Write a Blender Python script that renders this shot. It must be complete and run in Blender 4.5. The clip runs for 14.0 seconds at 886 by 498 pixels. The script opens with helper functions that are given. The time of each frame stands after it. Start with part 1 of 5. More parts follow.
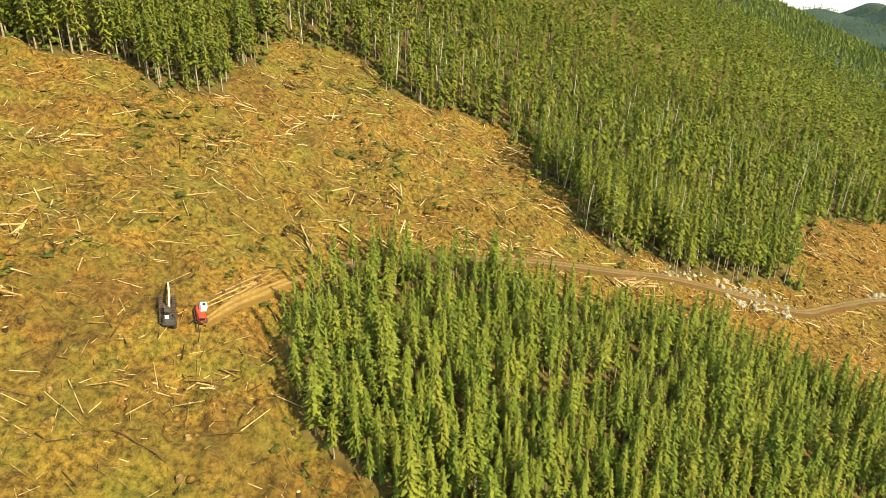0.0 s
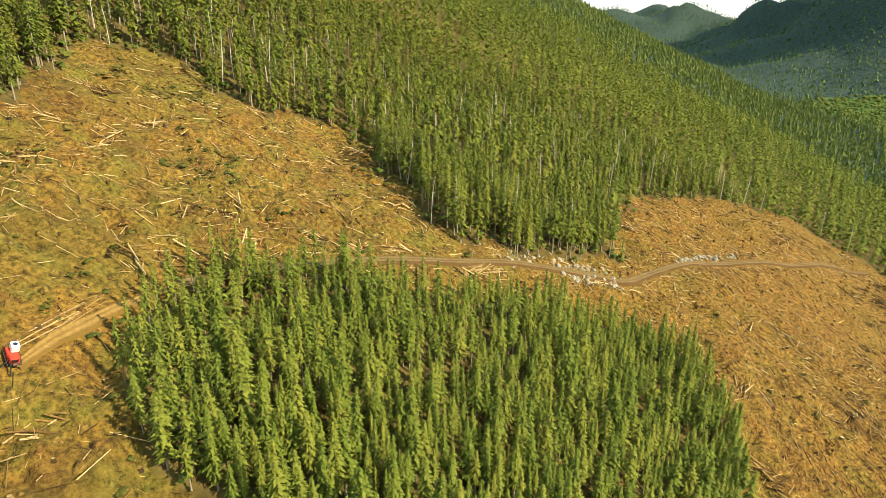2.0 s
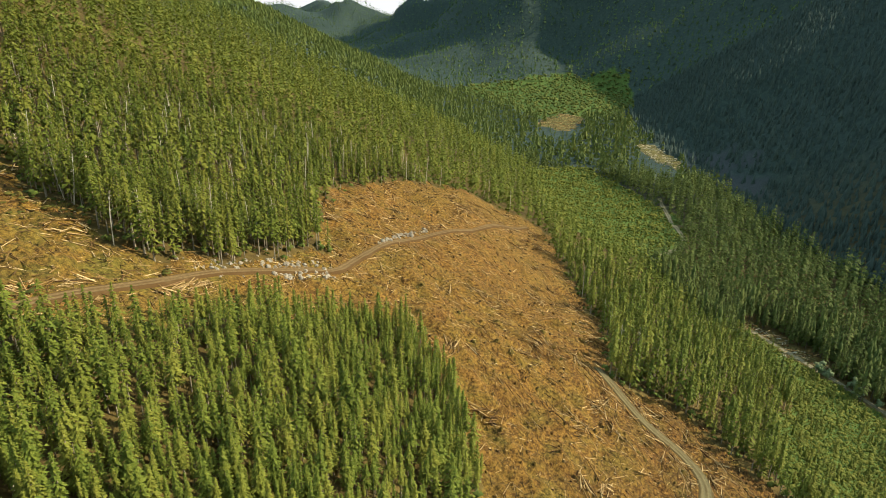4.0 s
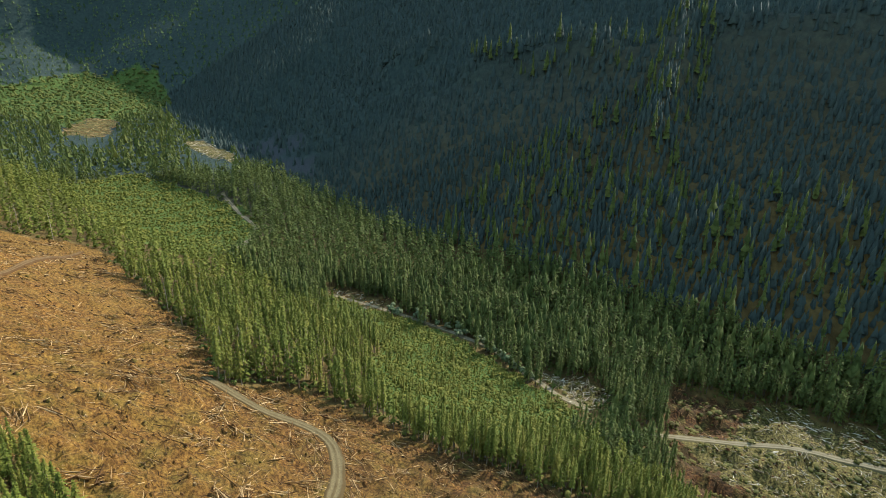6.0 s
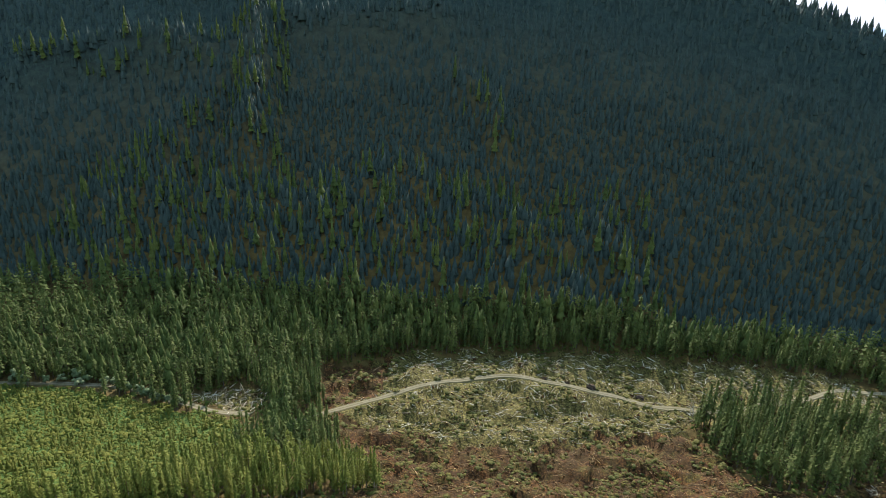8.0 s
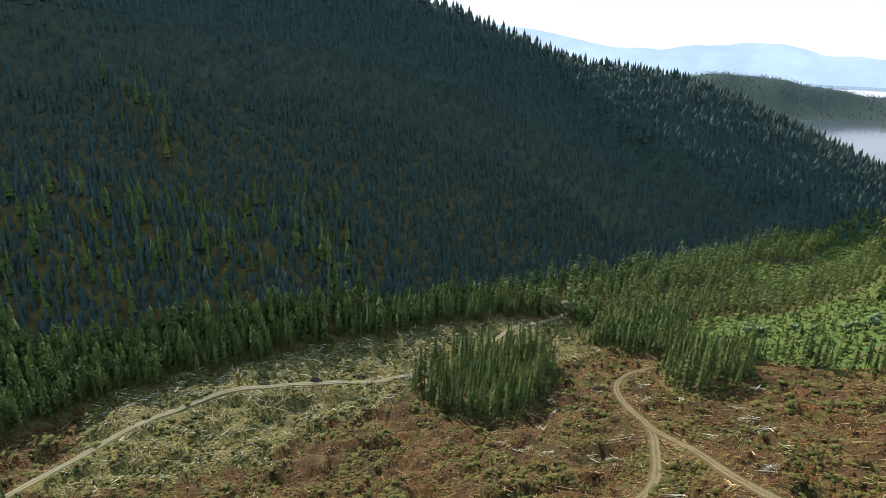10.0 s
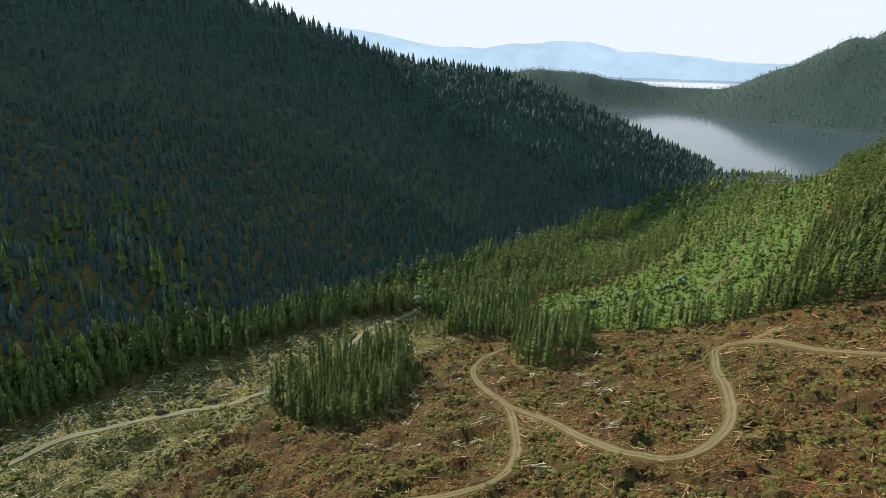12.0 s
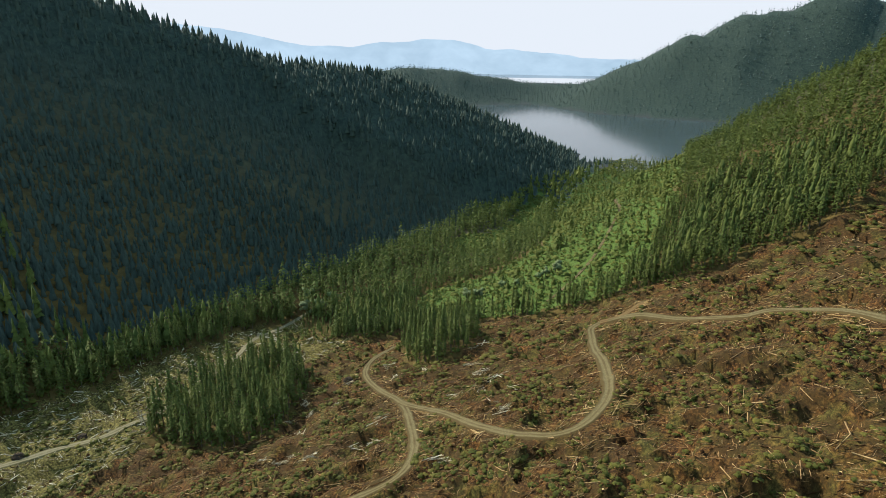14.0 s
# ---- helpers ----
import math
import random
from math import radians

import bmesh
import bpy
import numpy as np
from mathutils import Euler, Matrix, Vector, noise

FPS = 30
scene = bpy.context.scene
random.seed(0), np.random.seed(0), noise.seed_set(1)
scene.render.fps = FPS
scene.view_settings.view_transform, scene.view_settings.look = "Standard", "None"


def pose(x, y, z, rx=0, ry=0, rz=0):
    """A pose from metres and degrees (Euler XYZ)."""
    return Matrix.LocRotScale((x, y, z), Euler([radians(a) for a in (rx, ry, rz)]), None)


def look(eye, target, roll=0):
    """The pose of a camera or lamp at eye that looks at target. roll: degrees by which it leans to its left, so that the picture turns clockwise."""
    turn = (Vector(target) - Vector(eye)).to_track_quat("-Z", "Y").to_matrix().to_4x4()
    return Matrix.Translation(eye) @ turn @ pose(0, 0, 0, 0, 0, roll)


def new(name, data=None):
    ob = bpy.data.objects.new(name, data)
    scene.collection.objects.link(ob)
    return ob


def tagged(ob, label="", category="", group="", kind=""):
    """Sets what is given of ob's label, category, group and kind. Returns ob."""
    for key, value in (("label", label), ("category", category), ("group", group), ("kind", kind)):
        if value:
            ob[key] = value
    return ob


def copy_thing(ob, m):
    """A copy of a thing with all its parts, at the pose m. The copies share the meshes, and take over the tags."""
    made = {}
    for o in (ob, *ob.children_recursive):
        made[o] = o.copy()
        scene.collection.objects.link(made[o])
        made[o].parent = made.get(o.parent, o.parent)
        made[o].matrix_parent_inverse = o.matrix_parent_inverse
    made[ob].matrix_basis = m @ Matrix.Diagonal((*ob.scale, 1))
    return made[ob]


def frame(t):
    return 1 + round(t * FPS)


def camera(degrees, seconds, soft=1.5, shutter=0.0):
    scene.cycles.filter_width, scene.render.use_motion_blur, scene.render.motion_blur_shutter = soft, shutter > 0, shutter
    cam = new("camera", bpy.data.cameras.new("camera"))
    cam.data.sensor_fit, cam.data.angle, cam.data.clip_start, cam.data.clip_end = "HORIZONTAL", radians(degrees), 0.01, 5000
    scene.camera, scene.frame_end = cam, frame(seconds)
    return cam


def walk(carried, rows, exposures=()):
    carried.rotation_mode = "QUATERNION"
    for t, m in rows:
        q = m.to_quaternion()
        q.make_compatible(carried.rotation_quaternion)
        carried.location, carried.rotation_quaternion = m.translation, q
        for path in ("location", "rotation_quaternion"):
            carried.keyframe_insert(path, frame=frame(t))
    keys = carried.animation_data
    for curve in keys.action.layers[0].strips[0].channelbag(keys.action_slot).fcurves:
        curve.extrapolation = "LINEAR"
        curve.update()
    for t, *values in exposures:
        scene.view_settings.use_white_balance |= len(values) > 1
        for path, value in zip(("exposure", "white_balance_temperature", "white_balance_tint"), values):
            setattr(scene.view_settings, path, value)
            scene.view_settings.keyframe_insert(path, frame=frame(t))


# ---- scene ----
cam = camera(72.46, 14.0, soft=0.8)
PATH = [
    (0.0, 68.80, -0.60, 0.00), (0.5, 68.82, -0.64, -3.78), (1.0, 68.84, -0.70, -7.58), (1.5, 68.86, -0.74, -11.33),
    (2.0, 68.89, -0.77, -15.15), (2.2, 68.90, -0.79, -16.74), (4.3, 69.06, -1.44, -50.11), (4.5, 69.08, -1.45, -54.31),
    (5.0, 69.19, -1.52, -64.76), (5.5, 69.40, -1.63, -75.05), (6.0, 69.57, -1.57, -84.98), (6.5, 69.78, -1.72, -94.20),
    (7.0, 69.93, -1.92, -103.39), (7.5, 70.13, -1.97, -112.52), (8.0, 70.32, -1.82, -121.51), (8.5, 70.49, -1.74, -130.20),
    (9.0, 70.61, -1.82, -138.29), (9.2, 70.62, -1.81, -141.31), (11.3, 71.15, -1.09, -161.76), (11.5, 71.18, -1.01, -163.15),
    (12.0, 71.18, -0.95, -166.46), (12.5, 71.19, -0.91, -169.62), (13.0, 71.20, -0.88, -172.67), (13.5, 71.22, -0.81, -175.55),
    (14.0, 71.22, -0.65, -178.17),
]
EXPOSURES = [(0.0, 1.97, 6900, 4), (2.2, 1.8, 6550, 6), (4.3, 1.47, 6150, 12), (6.5, 1.52, 5500, 20), (9.2, 1.6, 5500, 20), (11.3, 1.42, 5700, 12), (14.0, 1.25, 5750, 11)]
walk(cam, [(t, pose(0, 0, 260, rx, ry, rz)) for t, rx, ry, rz in PATH], EXPOSURES)

# ---- light: afternoon sun over the far ridge, thin bright sky ----
SUN_AZ, SUN_EL = radians(128), radians(32.8)
world = bpy.data.worlds.new("sky")
scene.world = world
world.use_nodes = True
wn = world.node_tree.nodes
sky = wn.new("ShaderNodeTexSky")
sky.sky_type, sky.sun_disc = "NISHITA", False
sky.sun_elevation, sky.sun_rotation = SUN_EL, SUN_AZ
sky.air_density, sky.dust_density, sky.ozone_density = 1.0, 0.3, 2.5
wn["Background"].inputs["Strength"].default_value = 0.15
# thin bright sky evened: capped at white, with a pale blue floor added to lift shade
veil_top, veil_low = wn.new("ShaderNodeMix"), wn.new("ShaderNodeMix")
for node, mode, tint in ((veil_top, "DARKEN", (2.42, 2.42, 2.34, 1)), (veil_low, "LIGHTEN", (1.3, 1.85, 2.34, 1))):
    node.data_type, node.blend_type = "RGBA", mode
    node.inputs[0].default_value, node.inputs[7].default_value = 1.0, tint
world.node_tree.links.new(sky.outputs[0], veil_top.inputs[6])
world.node_tree.links.new(veil_top.outputs[2], veil_low.inputs[6])
world.node_tree.links.new(veil_low.outputs[2], wn["Background"].inputs["Color"])
sun_data = bpy.data.lights.new("sun", "SUN")
sun_data.energy, sun_data.angle, sun_data.color = 2.75, radians(0.55), (1.0, 0.9, 0.71)
sun = new("sun", sun_data)
sun_dir = Vector((math.sin(SUN_AZ) * math.cos(SUN_EL), math.cos(SUN_AZ) * math.cos(SUN_EL), math.sin(SUN_EL)))
sun.matrix_world = look(sun_dir * 900 + Vector((0, 0, 300)), Vector((0, 0, 300)))


# ---- materials ----
def material(name, rough=0.9):
    m = bpy.data.materials.new(name)
    m.use_nodes = True
    m.node_tree.nodes["Principled BSDF"].inputs["Roughness"].default_value = rough
    m.node_tree.nodes["Principled BSDF"].inputs["Specular IOR Level"].default_value = 0.15
    return m


def noise_node(m, scale, detail=4.0, rough=0.6, vec=None):
    n = m.node_tree.nodes.new("ShaderNodeTexNoise")
    n.inputs["Scale"].default_value, n.inputs["Detail"].default_value, n.inputs["Roughness"].default_value = scale, detail, rough
    if vec is None:
        geo = m.node_tree.nodes.new("ShaderNodeNewGeometry")
        vec = geo.outputs["Position"]
    m.node_tree.links.new(vec, n.inputs["Vector"])
    return n.outputs["Fac"]


def ramp(m, fac, stops):
    r = m.node_tree.nodes.new("ShaderNodeValToRGB")
    while len(r.color_ramp.elements) < len(stops):
        r.color_ramp.elements.new(0.5)
    for e, (p, c) in zip(r.color_ramp.elements, stops):
        e.position, e.color = p, (*c, 1) if len(c) == 3 else c
    m.node_tree.links.new(fac, r.inputs["Fac"])
    return r.outputs["Color"]


def mixed(m, fac, a, b, mode="MIX"):
    x = m.node_tree.nodes.new("ShaderNodeMix")
    x.data_type, x.blend_type = "RGBA", mode
    for k, v in ((0, fac), (6, a), (7, b)):
        if isinstance(v, (int, float)):
            x.inputs[k].default_value = v
        elif isinstance(v, tuple):
            x.inputs[k].default_value = (*v, 1)
        else:
            m.node_tree.links.new(v, x.inputs[k])
    return x.outputs[2]


def maths(m, op, a, b=0.0):
    x = m.node_tree.nodes.new("ShaderNodeMath")
    x.operation = op
    for k, v in ((0, a), (1, b)):
        if isinstance(v, (int, float)):
            x.inputs[k].default_value = v
        else:
            m.node_tree.links.new(v, x.inputs[k])
    return x.outputs[0]


def attr(m, name):
    a = m.node_tree.nodes.new("ShaderNodeAttribute")
    a.attribute_name = name
    return a


def finish(m, colour, bump_fac=None, strength=0.5, distance=0.1):
    b = m.node_tree.nodes["Principled BSDF"]
    m.node_tree.links.new(colour, b.inputs["Base Color"])
    if bump_fac is not None:
        n = m.node_tree.nodes.new("ShaderNodeBump")
        n.inputs["Strength"].default_value, n.inputs["Distance"].default_value = strength, distance
        m.node_tree.links.new(bump_fac, n.inputs["Height"])
        m.node_tree.links.new(n.outputs["Normal"], b.inputs["Normal"])
    return m


def old_backlit_ground(m):
    """One on the older, weathered cut to the south, toned dark as backlit ground; nought on the fresh cut to the north.
    """
    geo = m.node_tree.nodes.new("ShaderNodeNewGeometry")
    xyz = m.node_tree.nodes.new("ShaderNodeSeparateXYZ")
    m.node_tree.links.new(geo.outputs["Position"], xyz.inputs[0])
    f = m.node_tree.nodes.new("ShaderNodeMapRange")
    f.inputs[1].default_value, f.inputs[2].default_value, f.inputs[4].default_value = 70.0, -170.0, 0.92
    wob = maths(m, "MULTIPLY", maths(m, "SUBTRACT", noise_node(m, 0.02, 3), 0.5), 160.0)
    # Downslope to the east the dark tone also stands in for the light's angle.
    down = maths(m, "MULTIPLY", maths(m, "MAXIMUM", maths(m, "SUBTRACT", xyz.outputs[0], 40.0), 0.0), -0.5)
    m.node_tree.links.new(maths(m, "ADD", maths(m, "ADD", xyz.outputs[1], down), wob), f.inputs[0])
    return f.outputs[0]


def ground_material():
    m = material("logged_hillside_soil", 0.95)
    big, mid, fine = noise_node(m, 0.012, 3), noise_node(m, 0.11, 5), noise_node(m, 0.75, 8, 0.78)
    cut = ramp(m, fine, [(0.34, (0.018, 0.012, 0.003)), (0.45, (0.1, 0.052, 0.01)), (0.56, (0.235, 0.127, 0.02)), (0.74, (0.38, 0.24, 0.05))])
    moss = ramp(m, fine, [(0.33, (0.02, 0.021, 0.004)), (0.5, (0.125, 0.105, 0.015)), (0.7, (0.25, 0.19, 0.034))])
    cut = mixed(m, ramp(m, mid, [(0.42, (0, 0, 0)), (0.66, (0.85, 0.85, 0.85))]), cut, moss)
    cut = mixed(m, ramp(m, big, [(0.5, (0, 0, 0)), (0.68, (0.7, 0.7, 0.7))]), cut, moss)
    worn = noise_node(m, 0.045, 5, 0.6)
    cut = mixed(m, ramp(m, worn, [(0.5, (0, 0, 0)), (0.66, (0.5, 0.5, 0.5))]), cut, mixed(m, fine, (0.03, 0.014, 0.004), (0.15, 0.075, 0.019)))
    pale = ramp(m, fine, [(0.36, (0.01, 0.009, 0.003)), (0.46, (0.06, 0.05, 0.012)), (0.56, (0.165, 0.135, 0.033)), (0.7, (0.4, 0.33, 0.12))])
    brush = ramp(m, fine, [(0.3, (0.02, 0.035, 0.007)), (0.5, (0.07, 0.11, 0.018)), (0.7, (0.14, 0.19, 0.03))])
    wood = ramp(m, mid, [(0.35, (0.07, 0.048, 0.013)), (0.7, (0.15, 0.105, 0.028))])
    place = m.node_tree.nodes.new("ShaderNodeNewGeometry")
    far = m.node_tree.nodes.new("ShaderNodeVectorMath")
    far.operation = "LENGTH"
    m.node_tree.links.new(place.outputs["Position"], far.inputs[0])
    # Far forest floor turns bluish with distance, matching the canopy's painted haze.
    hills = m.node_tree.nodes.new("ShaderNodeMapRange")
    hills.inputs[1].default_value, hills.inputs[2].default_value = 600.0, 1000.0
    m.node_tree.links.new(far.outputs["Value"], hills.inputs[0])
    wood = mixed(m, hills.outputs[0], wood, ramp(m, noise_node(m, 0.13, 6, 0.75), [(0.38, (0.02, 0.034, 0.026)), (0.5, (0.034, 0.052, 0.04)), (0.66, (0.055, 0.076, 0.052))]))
    # Grey with shade and haze in it, for the open patch across the valley.
    grey_tone = ramp(m, fine, [(0.3, (0.025, 0.028, 0.027)), (0.7, (0.07, 0.072, 0.07))])
    # Southern soil colours carry backlit darkness along with their own brown and olive.
    old = ramp(m, fine, [(0.37, (0.004, 0.003, 0.002)), (0.46, (0.034, 0.015, 0.005)), (0.57, (0.13, 0.058, 0.015)), (0.7, (0.34, 0.19, 0.058))])
    old_moss = ramp(m, fine, [(0.34, (0.007, 0.008, 0.002)), (0.48, (0.055, 0.05, 0.011)), (0.66, (0.18, 0.15, 0.034))])
    old = mixed(m, ramp(m, mid, [(0.44, (0, 0, 0)), (0.6, (0.9, 0.9, 0.9))]), old, old_moss)
    # Dark patches paint in the shade of hollows and brush heaps.
    old = mixed(m, ramp(m, noise_node(m, 0.06, 6, 0.68), [(0.45, (0, 0, 0)), (0.57, (0.85, 0.85, 0.85))]), old, mixed(m, fine, (0.006, 0.004, 0.002), (0.075, 0.042, 0.014)))
    red = ramp(m, fine, [(0.35, (0.016, 0.007, 0.003)), (0.45, (0.085, 0.035, 0.008)), (0.56, (0.225, 0.112, 0.02)), (0.72, (0.43, 0.26, 0.06))])
    east = m.node_tree.nodes.new("ShaderNodeSeparateXYZ")
    m.node_tree.links.new(place.outputs["Position"], east.inputs[0])
    lower = m.node_tree.nodes.new("ShaderNodeMapRange")
    lower.inputs[1].default_value, lower.inputs[2].default_value, lower.inputs[4].default_value = 60.0, 200.0, 0.6
    m.node_tree.links.new(maths(m, "ADD", east.outputs[0], maths(m, "MULTIPLY", maths(m, "SUBTRACT", worn, 0.5), 220.0)), lower.inputs[0])
    cut = mixed(m, lower.outputs[0], cut, red)
    cut = mixed(m, old_backlit_ground(m), cut, old)
    zone = m.node_tree.nodes.new("ShaderNodeSeparateColor")
    m.node_tree.links.new(attr(m, "zone").outputs["Color"], zone.inputs[0])
    edge = maths(m, "ADD", maths(m, "MULTIPLY", maths(m, "SUBTRACT", fine, 0.5), 0.9), maths(m, "MULTIPLY", maths(m, "SUBTRACT", mid, 0.5), 1.2))
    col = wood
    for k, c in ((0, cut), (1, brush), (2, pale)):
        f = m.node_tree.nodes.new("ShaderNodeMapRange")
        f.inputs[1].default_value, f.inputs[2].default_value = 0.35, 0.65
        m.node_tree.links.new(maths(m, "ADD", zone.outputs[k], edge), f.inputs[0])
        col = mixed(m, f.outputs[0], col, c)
    col = mixed(m, attr(m, "zone").outputs["Alpha"], col, grey_tone)
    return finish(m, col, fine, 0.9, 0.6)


def leaf_material(name, dark, light, warm, per_object=False, glow=0.1):
    m = material(name, 0.8)
    m.node_tree.nodes["Principled BSDF"].inputs["Specular IOR Level"].default_value = 0.15
    geo = m.node_tree.nodes.new("ShaderNodeNewGeometry")
    if per_object:
        info = m.node_tree.nodes.new("ShaderNodeObjectInfo")
        tint = info.outputs["Random"]
    else:
        tint = attr(m, "tint").outputs["Fac"]
    col = mixed(m, geo.outputs["Random Per Island"], dark, light)
    col = mixed(m, ramp(m, tint, [(0.3, (0, 0, 0)), (1.0, (0.8, 0.8, 0.8))]), col, warm)
    grain = noise_node(m, 3.0, 4, 0.7)
    col = mixed(m, ramp(m, grain, [(0.35, (0.4, 0.4, 0.4)), (0.55, (0, 0, 0))]), col, tuple(c * 0.6 for c in dark))
    finish(m, col)
    b, out = m.node_tree.nodes["Principled BSDF"], m.node_tree.nodes["Material Output"]
    tr, mx = m.node_tree.nodes.new("ShaderNodeBsdfTranslucent"), m.node_tree.nodes.new("ShaderNodeMixShader")
    m.node_tree.links.new(col, tr.inputs[0])
    mx.inputs[0].default_value = glow
    m.node_tree.links.new(b.outputs[0], mx.inputs[1])
    m.node_tree.links.new(tr.outputs[0], mx.inputs[2])
    m.node_tree.links.new(mx.outputs[0], out.inputs[0])
    return m


def plain_material(name, a, b, scale, rough=0.85, metal=0.0, bumps=0.3, dist=0.03):
    m = material(name, rough)
    m.node_tree.nodes["Principled BSDF"].inputs["Metallic"].default_value = metal
    n = noise_node(m, scale, 5, 0.65)
    return finish(m, ramp(m, n, [(0.3, a), (0.7, b)]), n, bumps, dist)


GROUND = ground_material()
LEAF = ((0.085, 0.112, 0.013), (0.17, 0.192, 0.023), (0.232, 0.22, 0.03))
NEEDLES = leaf_material("conifer_needles", *[tuple(c * 0.96 for c in col) for col in LEAF])
NEEDLES_PATCH = leaf_material("stand_conifer_needles", *[tuple(c * 1.04 for c in col) for col in LEAF])
NEEDLES_TREE = leaf_material("conifer_needles_near", *[tuple(c * 1.08 for c in col) for col in LEAF], True)
NEEDLES_VALLEY = leaf_material("valley_conifer_needles", (0.062, 0.086, 0.019), (0.126, 0.156, 0.032), (0.15, 0.165, 0.033), glow=0.22)
# Shaded-side needles, with the mountain's blue haze and shade put into their colour.
NEEDLES_HAZED = leaf_material("hazed_conifer_needles", (0.052, 0.076, 0.059), (0.068, 0.094, 0.07), (0.076, 0.098, 0.067), glow=0.25)
# Far needles are paler and bluer: distance haze mixed into the colour.
NEEDLES_FAR_HAZE = leaf_material("far_hazed_needles", (0.075, 0.105, 0.095), (0.11, 0.145, 0.125), (0.125, 0.155, 0.12))
NEEDLES_HEAD = leaf_material("hill_conifer_needles", (0.06, 0.1, 0.032), (0.105, 0.155, 0.045), (0.14, 0.175, 0.05))
SHRUBS_VALLEY = leaf_material("valley_brush_leaves", (0.064, 0.084, 0.013), (0.112, 0.132, 0.021), (0.155, 0.152, 0.027))
SHRUBS = leaf_material("young_leaves", (0.072, 0.09, 0.009), (0.125, 0.138, 0.014), (0.17, 0.155, 0.018))
SCRUB = leaf_material("olive_scrub", (0.045, 0.052, 0.008), (0.1, 0.1, 0.015), (0.15, 0.125, 0.02))
UNDER = leaf_material("forest_edge_leaves", (0.055, 0.08, 0.012), (0.11, 0.14, 0.02), (0.16, 0.15, 0.025))
BARK = plain_material("grey_bark", (0.06, 0.046, 0.03), (0.17, 0.135, 0.09), 2.0)
BARK_PALE = plain_material("pale_conifer_bark", (0.14, 0.11, 0.07), (0.33, 0.275, 0.18), 2.0)
DEADWOOD = plain_material("bleached_dead_wood", (0.3, 0.25, 0.16), (0.6, 0.54, 0.4), 0.5)


def road_material(name, dark, light, verge):
    """Gravel or earth with paler, packed wheel tracks; the tint attribute is one in the tracks and nought beside them."""
    m = material(name, 0.95)
    fine, wide = noise_node(m, 1.3, 6, 0.72), noise_node(m, 0.09, 4, 0.6)
    col = ramp(m, fine, [(0.32, dark), (0.68, light)])
    beside = mixed(m, fine, tuple(c * 0.6 for c in verge), verge)
    track = maths(m, "ADD", attr(m, "tint").outputs["Fac"], maths(m, "MULTIPLY", maths(m, "SUBTRACT", wide, 0.45), 1.6))
    col = mixed(m, ramp(m, track, [(0.15, (0, 0, 0)), (0.75, (1, 1, 1))]), beside, col)
    return finish(m, col, fine, 0.7, 0.08)


GRAVEL = road_material("gravel_road", (0.09, 0.07, 0.028), (0.18, 0.145, 0.065), (0.095, 0.066, 0.022))
GRAVEL_PALE = road_material("pale_gravel_road", (0.15, 0.125, 0.066), (0.27, 0.23, 0.13), (0.15, 0.125, 0.05))
SKID = road_material("skid_trail_earth", (0.17, 0.093, 0.022), (0.3, 0.18, 0.05), (0.17, 0.095, 0.019))
EARTH = road_material("raw_earth_road", (0.1, 0.062, 0.022), (0.2, 0.132, 0.052), (0.11, 0.06, 0.018))
ROCK = plain_material("blasted_pale_rock", (0.17, 0.138, 0.09), (0.43, 0.37, 0.265), 0.7, 0.9, 0, 0.8, 0.15)
WATER = material("lake_water", 0.12)
WATER.node_tree.nodes["Principled BSDF"].inputs["Specular IOR Level"].default_value = 0.5
finish(WATER, ramp(WATER, noise_node(WATER, 0.004, 3), [(0.3, (0.035, 0.05, 0.055)), (0.7, (0.06, 0.08, 0.085))]), noise_node(WATER, 0.12, 3), 0.12, 0.3)
# The far range glows: its blue distance haze is put into emission.
HAZE_FAR = bpy.data.materials.new("far_range_haze_glow")
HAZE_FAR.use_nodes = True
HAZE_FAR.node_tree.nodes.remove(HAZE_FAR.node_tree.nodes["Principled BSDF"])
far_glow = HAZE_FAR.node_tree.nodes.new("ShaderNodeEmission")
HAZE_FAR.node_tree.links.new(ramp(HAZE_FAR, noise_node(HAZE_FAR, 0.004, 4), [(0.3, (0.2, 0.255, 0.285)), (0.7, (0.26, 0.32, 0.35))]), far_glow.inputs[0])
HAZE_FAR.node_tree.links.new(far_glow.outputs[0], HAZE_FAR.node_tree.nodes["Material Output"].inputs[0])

# ---- lie of the land ----
CAM_Z = 260.0
CU, SU = np.cos(np.radians(35.0)), np.sin(np.radians(35.0))


def along(x, y):
    """Metres up the valley, and across it towards the far side."""
    return x * SU + y * CU, x * CU - y * SU


def bump(s, w, s0, w0, ls, lw, turn=0.0):
    c, n = np.cos(np.radians(turn)), np.sin(np.radians(turn))
    a, b = (s - s0) * c + (w - w0) * n, (w - w0) * c - (s - s0) * n
    return np.exp(-(a / ls) ** 2 - (b / lw) ** 2)


def soft_max(a, b, k):
    d = np.clip(np.abs(a - b) / k, 0, 1)
    return np.maximum(a, b) + k * 0.25 * (1 - d) ** 2


def waves(x, y, size, seed, octaves=4):
    """Smooth uneven ground made of turned sine waves."""
    rng = np.random.RandomState(seed)
    out = np.zeros_like(x)
    amp = 1.0
    for k in range(octaves):
        for j in range(3):
            a, p, q = rng.uniform(0, np.pi), rng.uniform(0, 6.28), rng.uniform(0, 6.28)
            u, v = x * np.cos(a) + y * np.sin(a), y * np.cos(a) - x * np.sin(a)
            out = out + amp * np.sin(u * 6.28 / size + p + 1.3 * np.sin(v * 4.1 / size + q)) / 3
        size, amp = size * 0.47, amp * 0.5
    return out


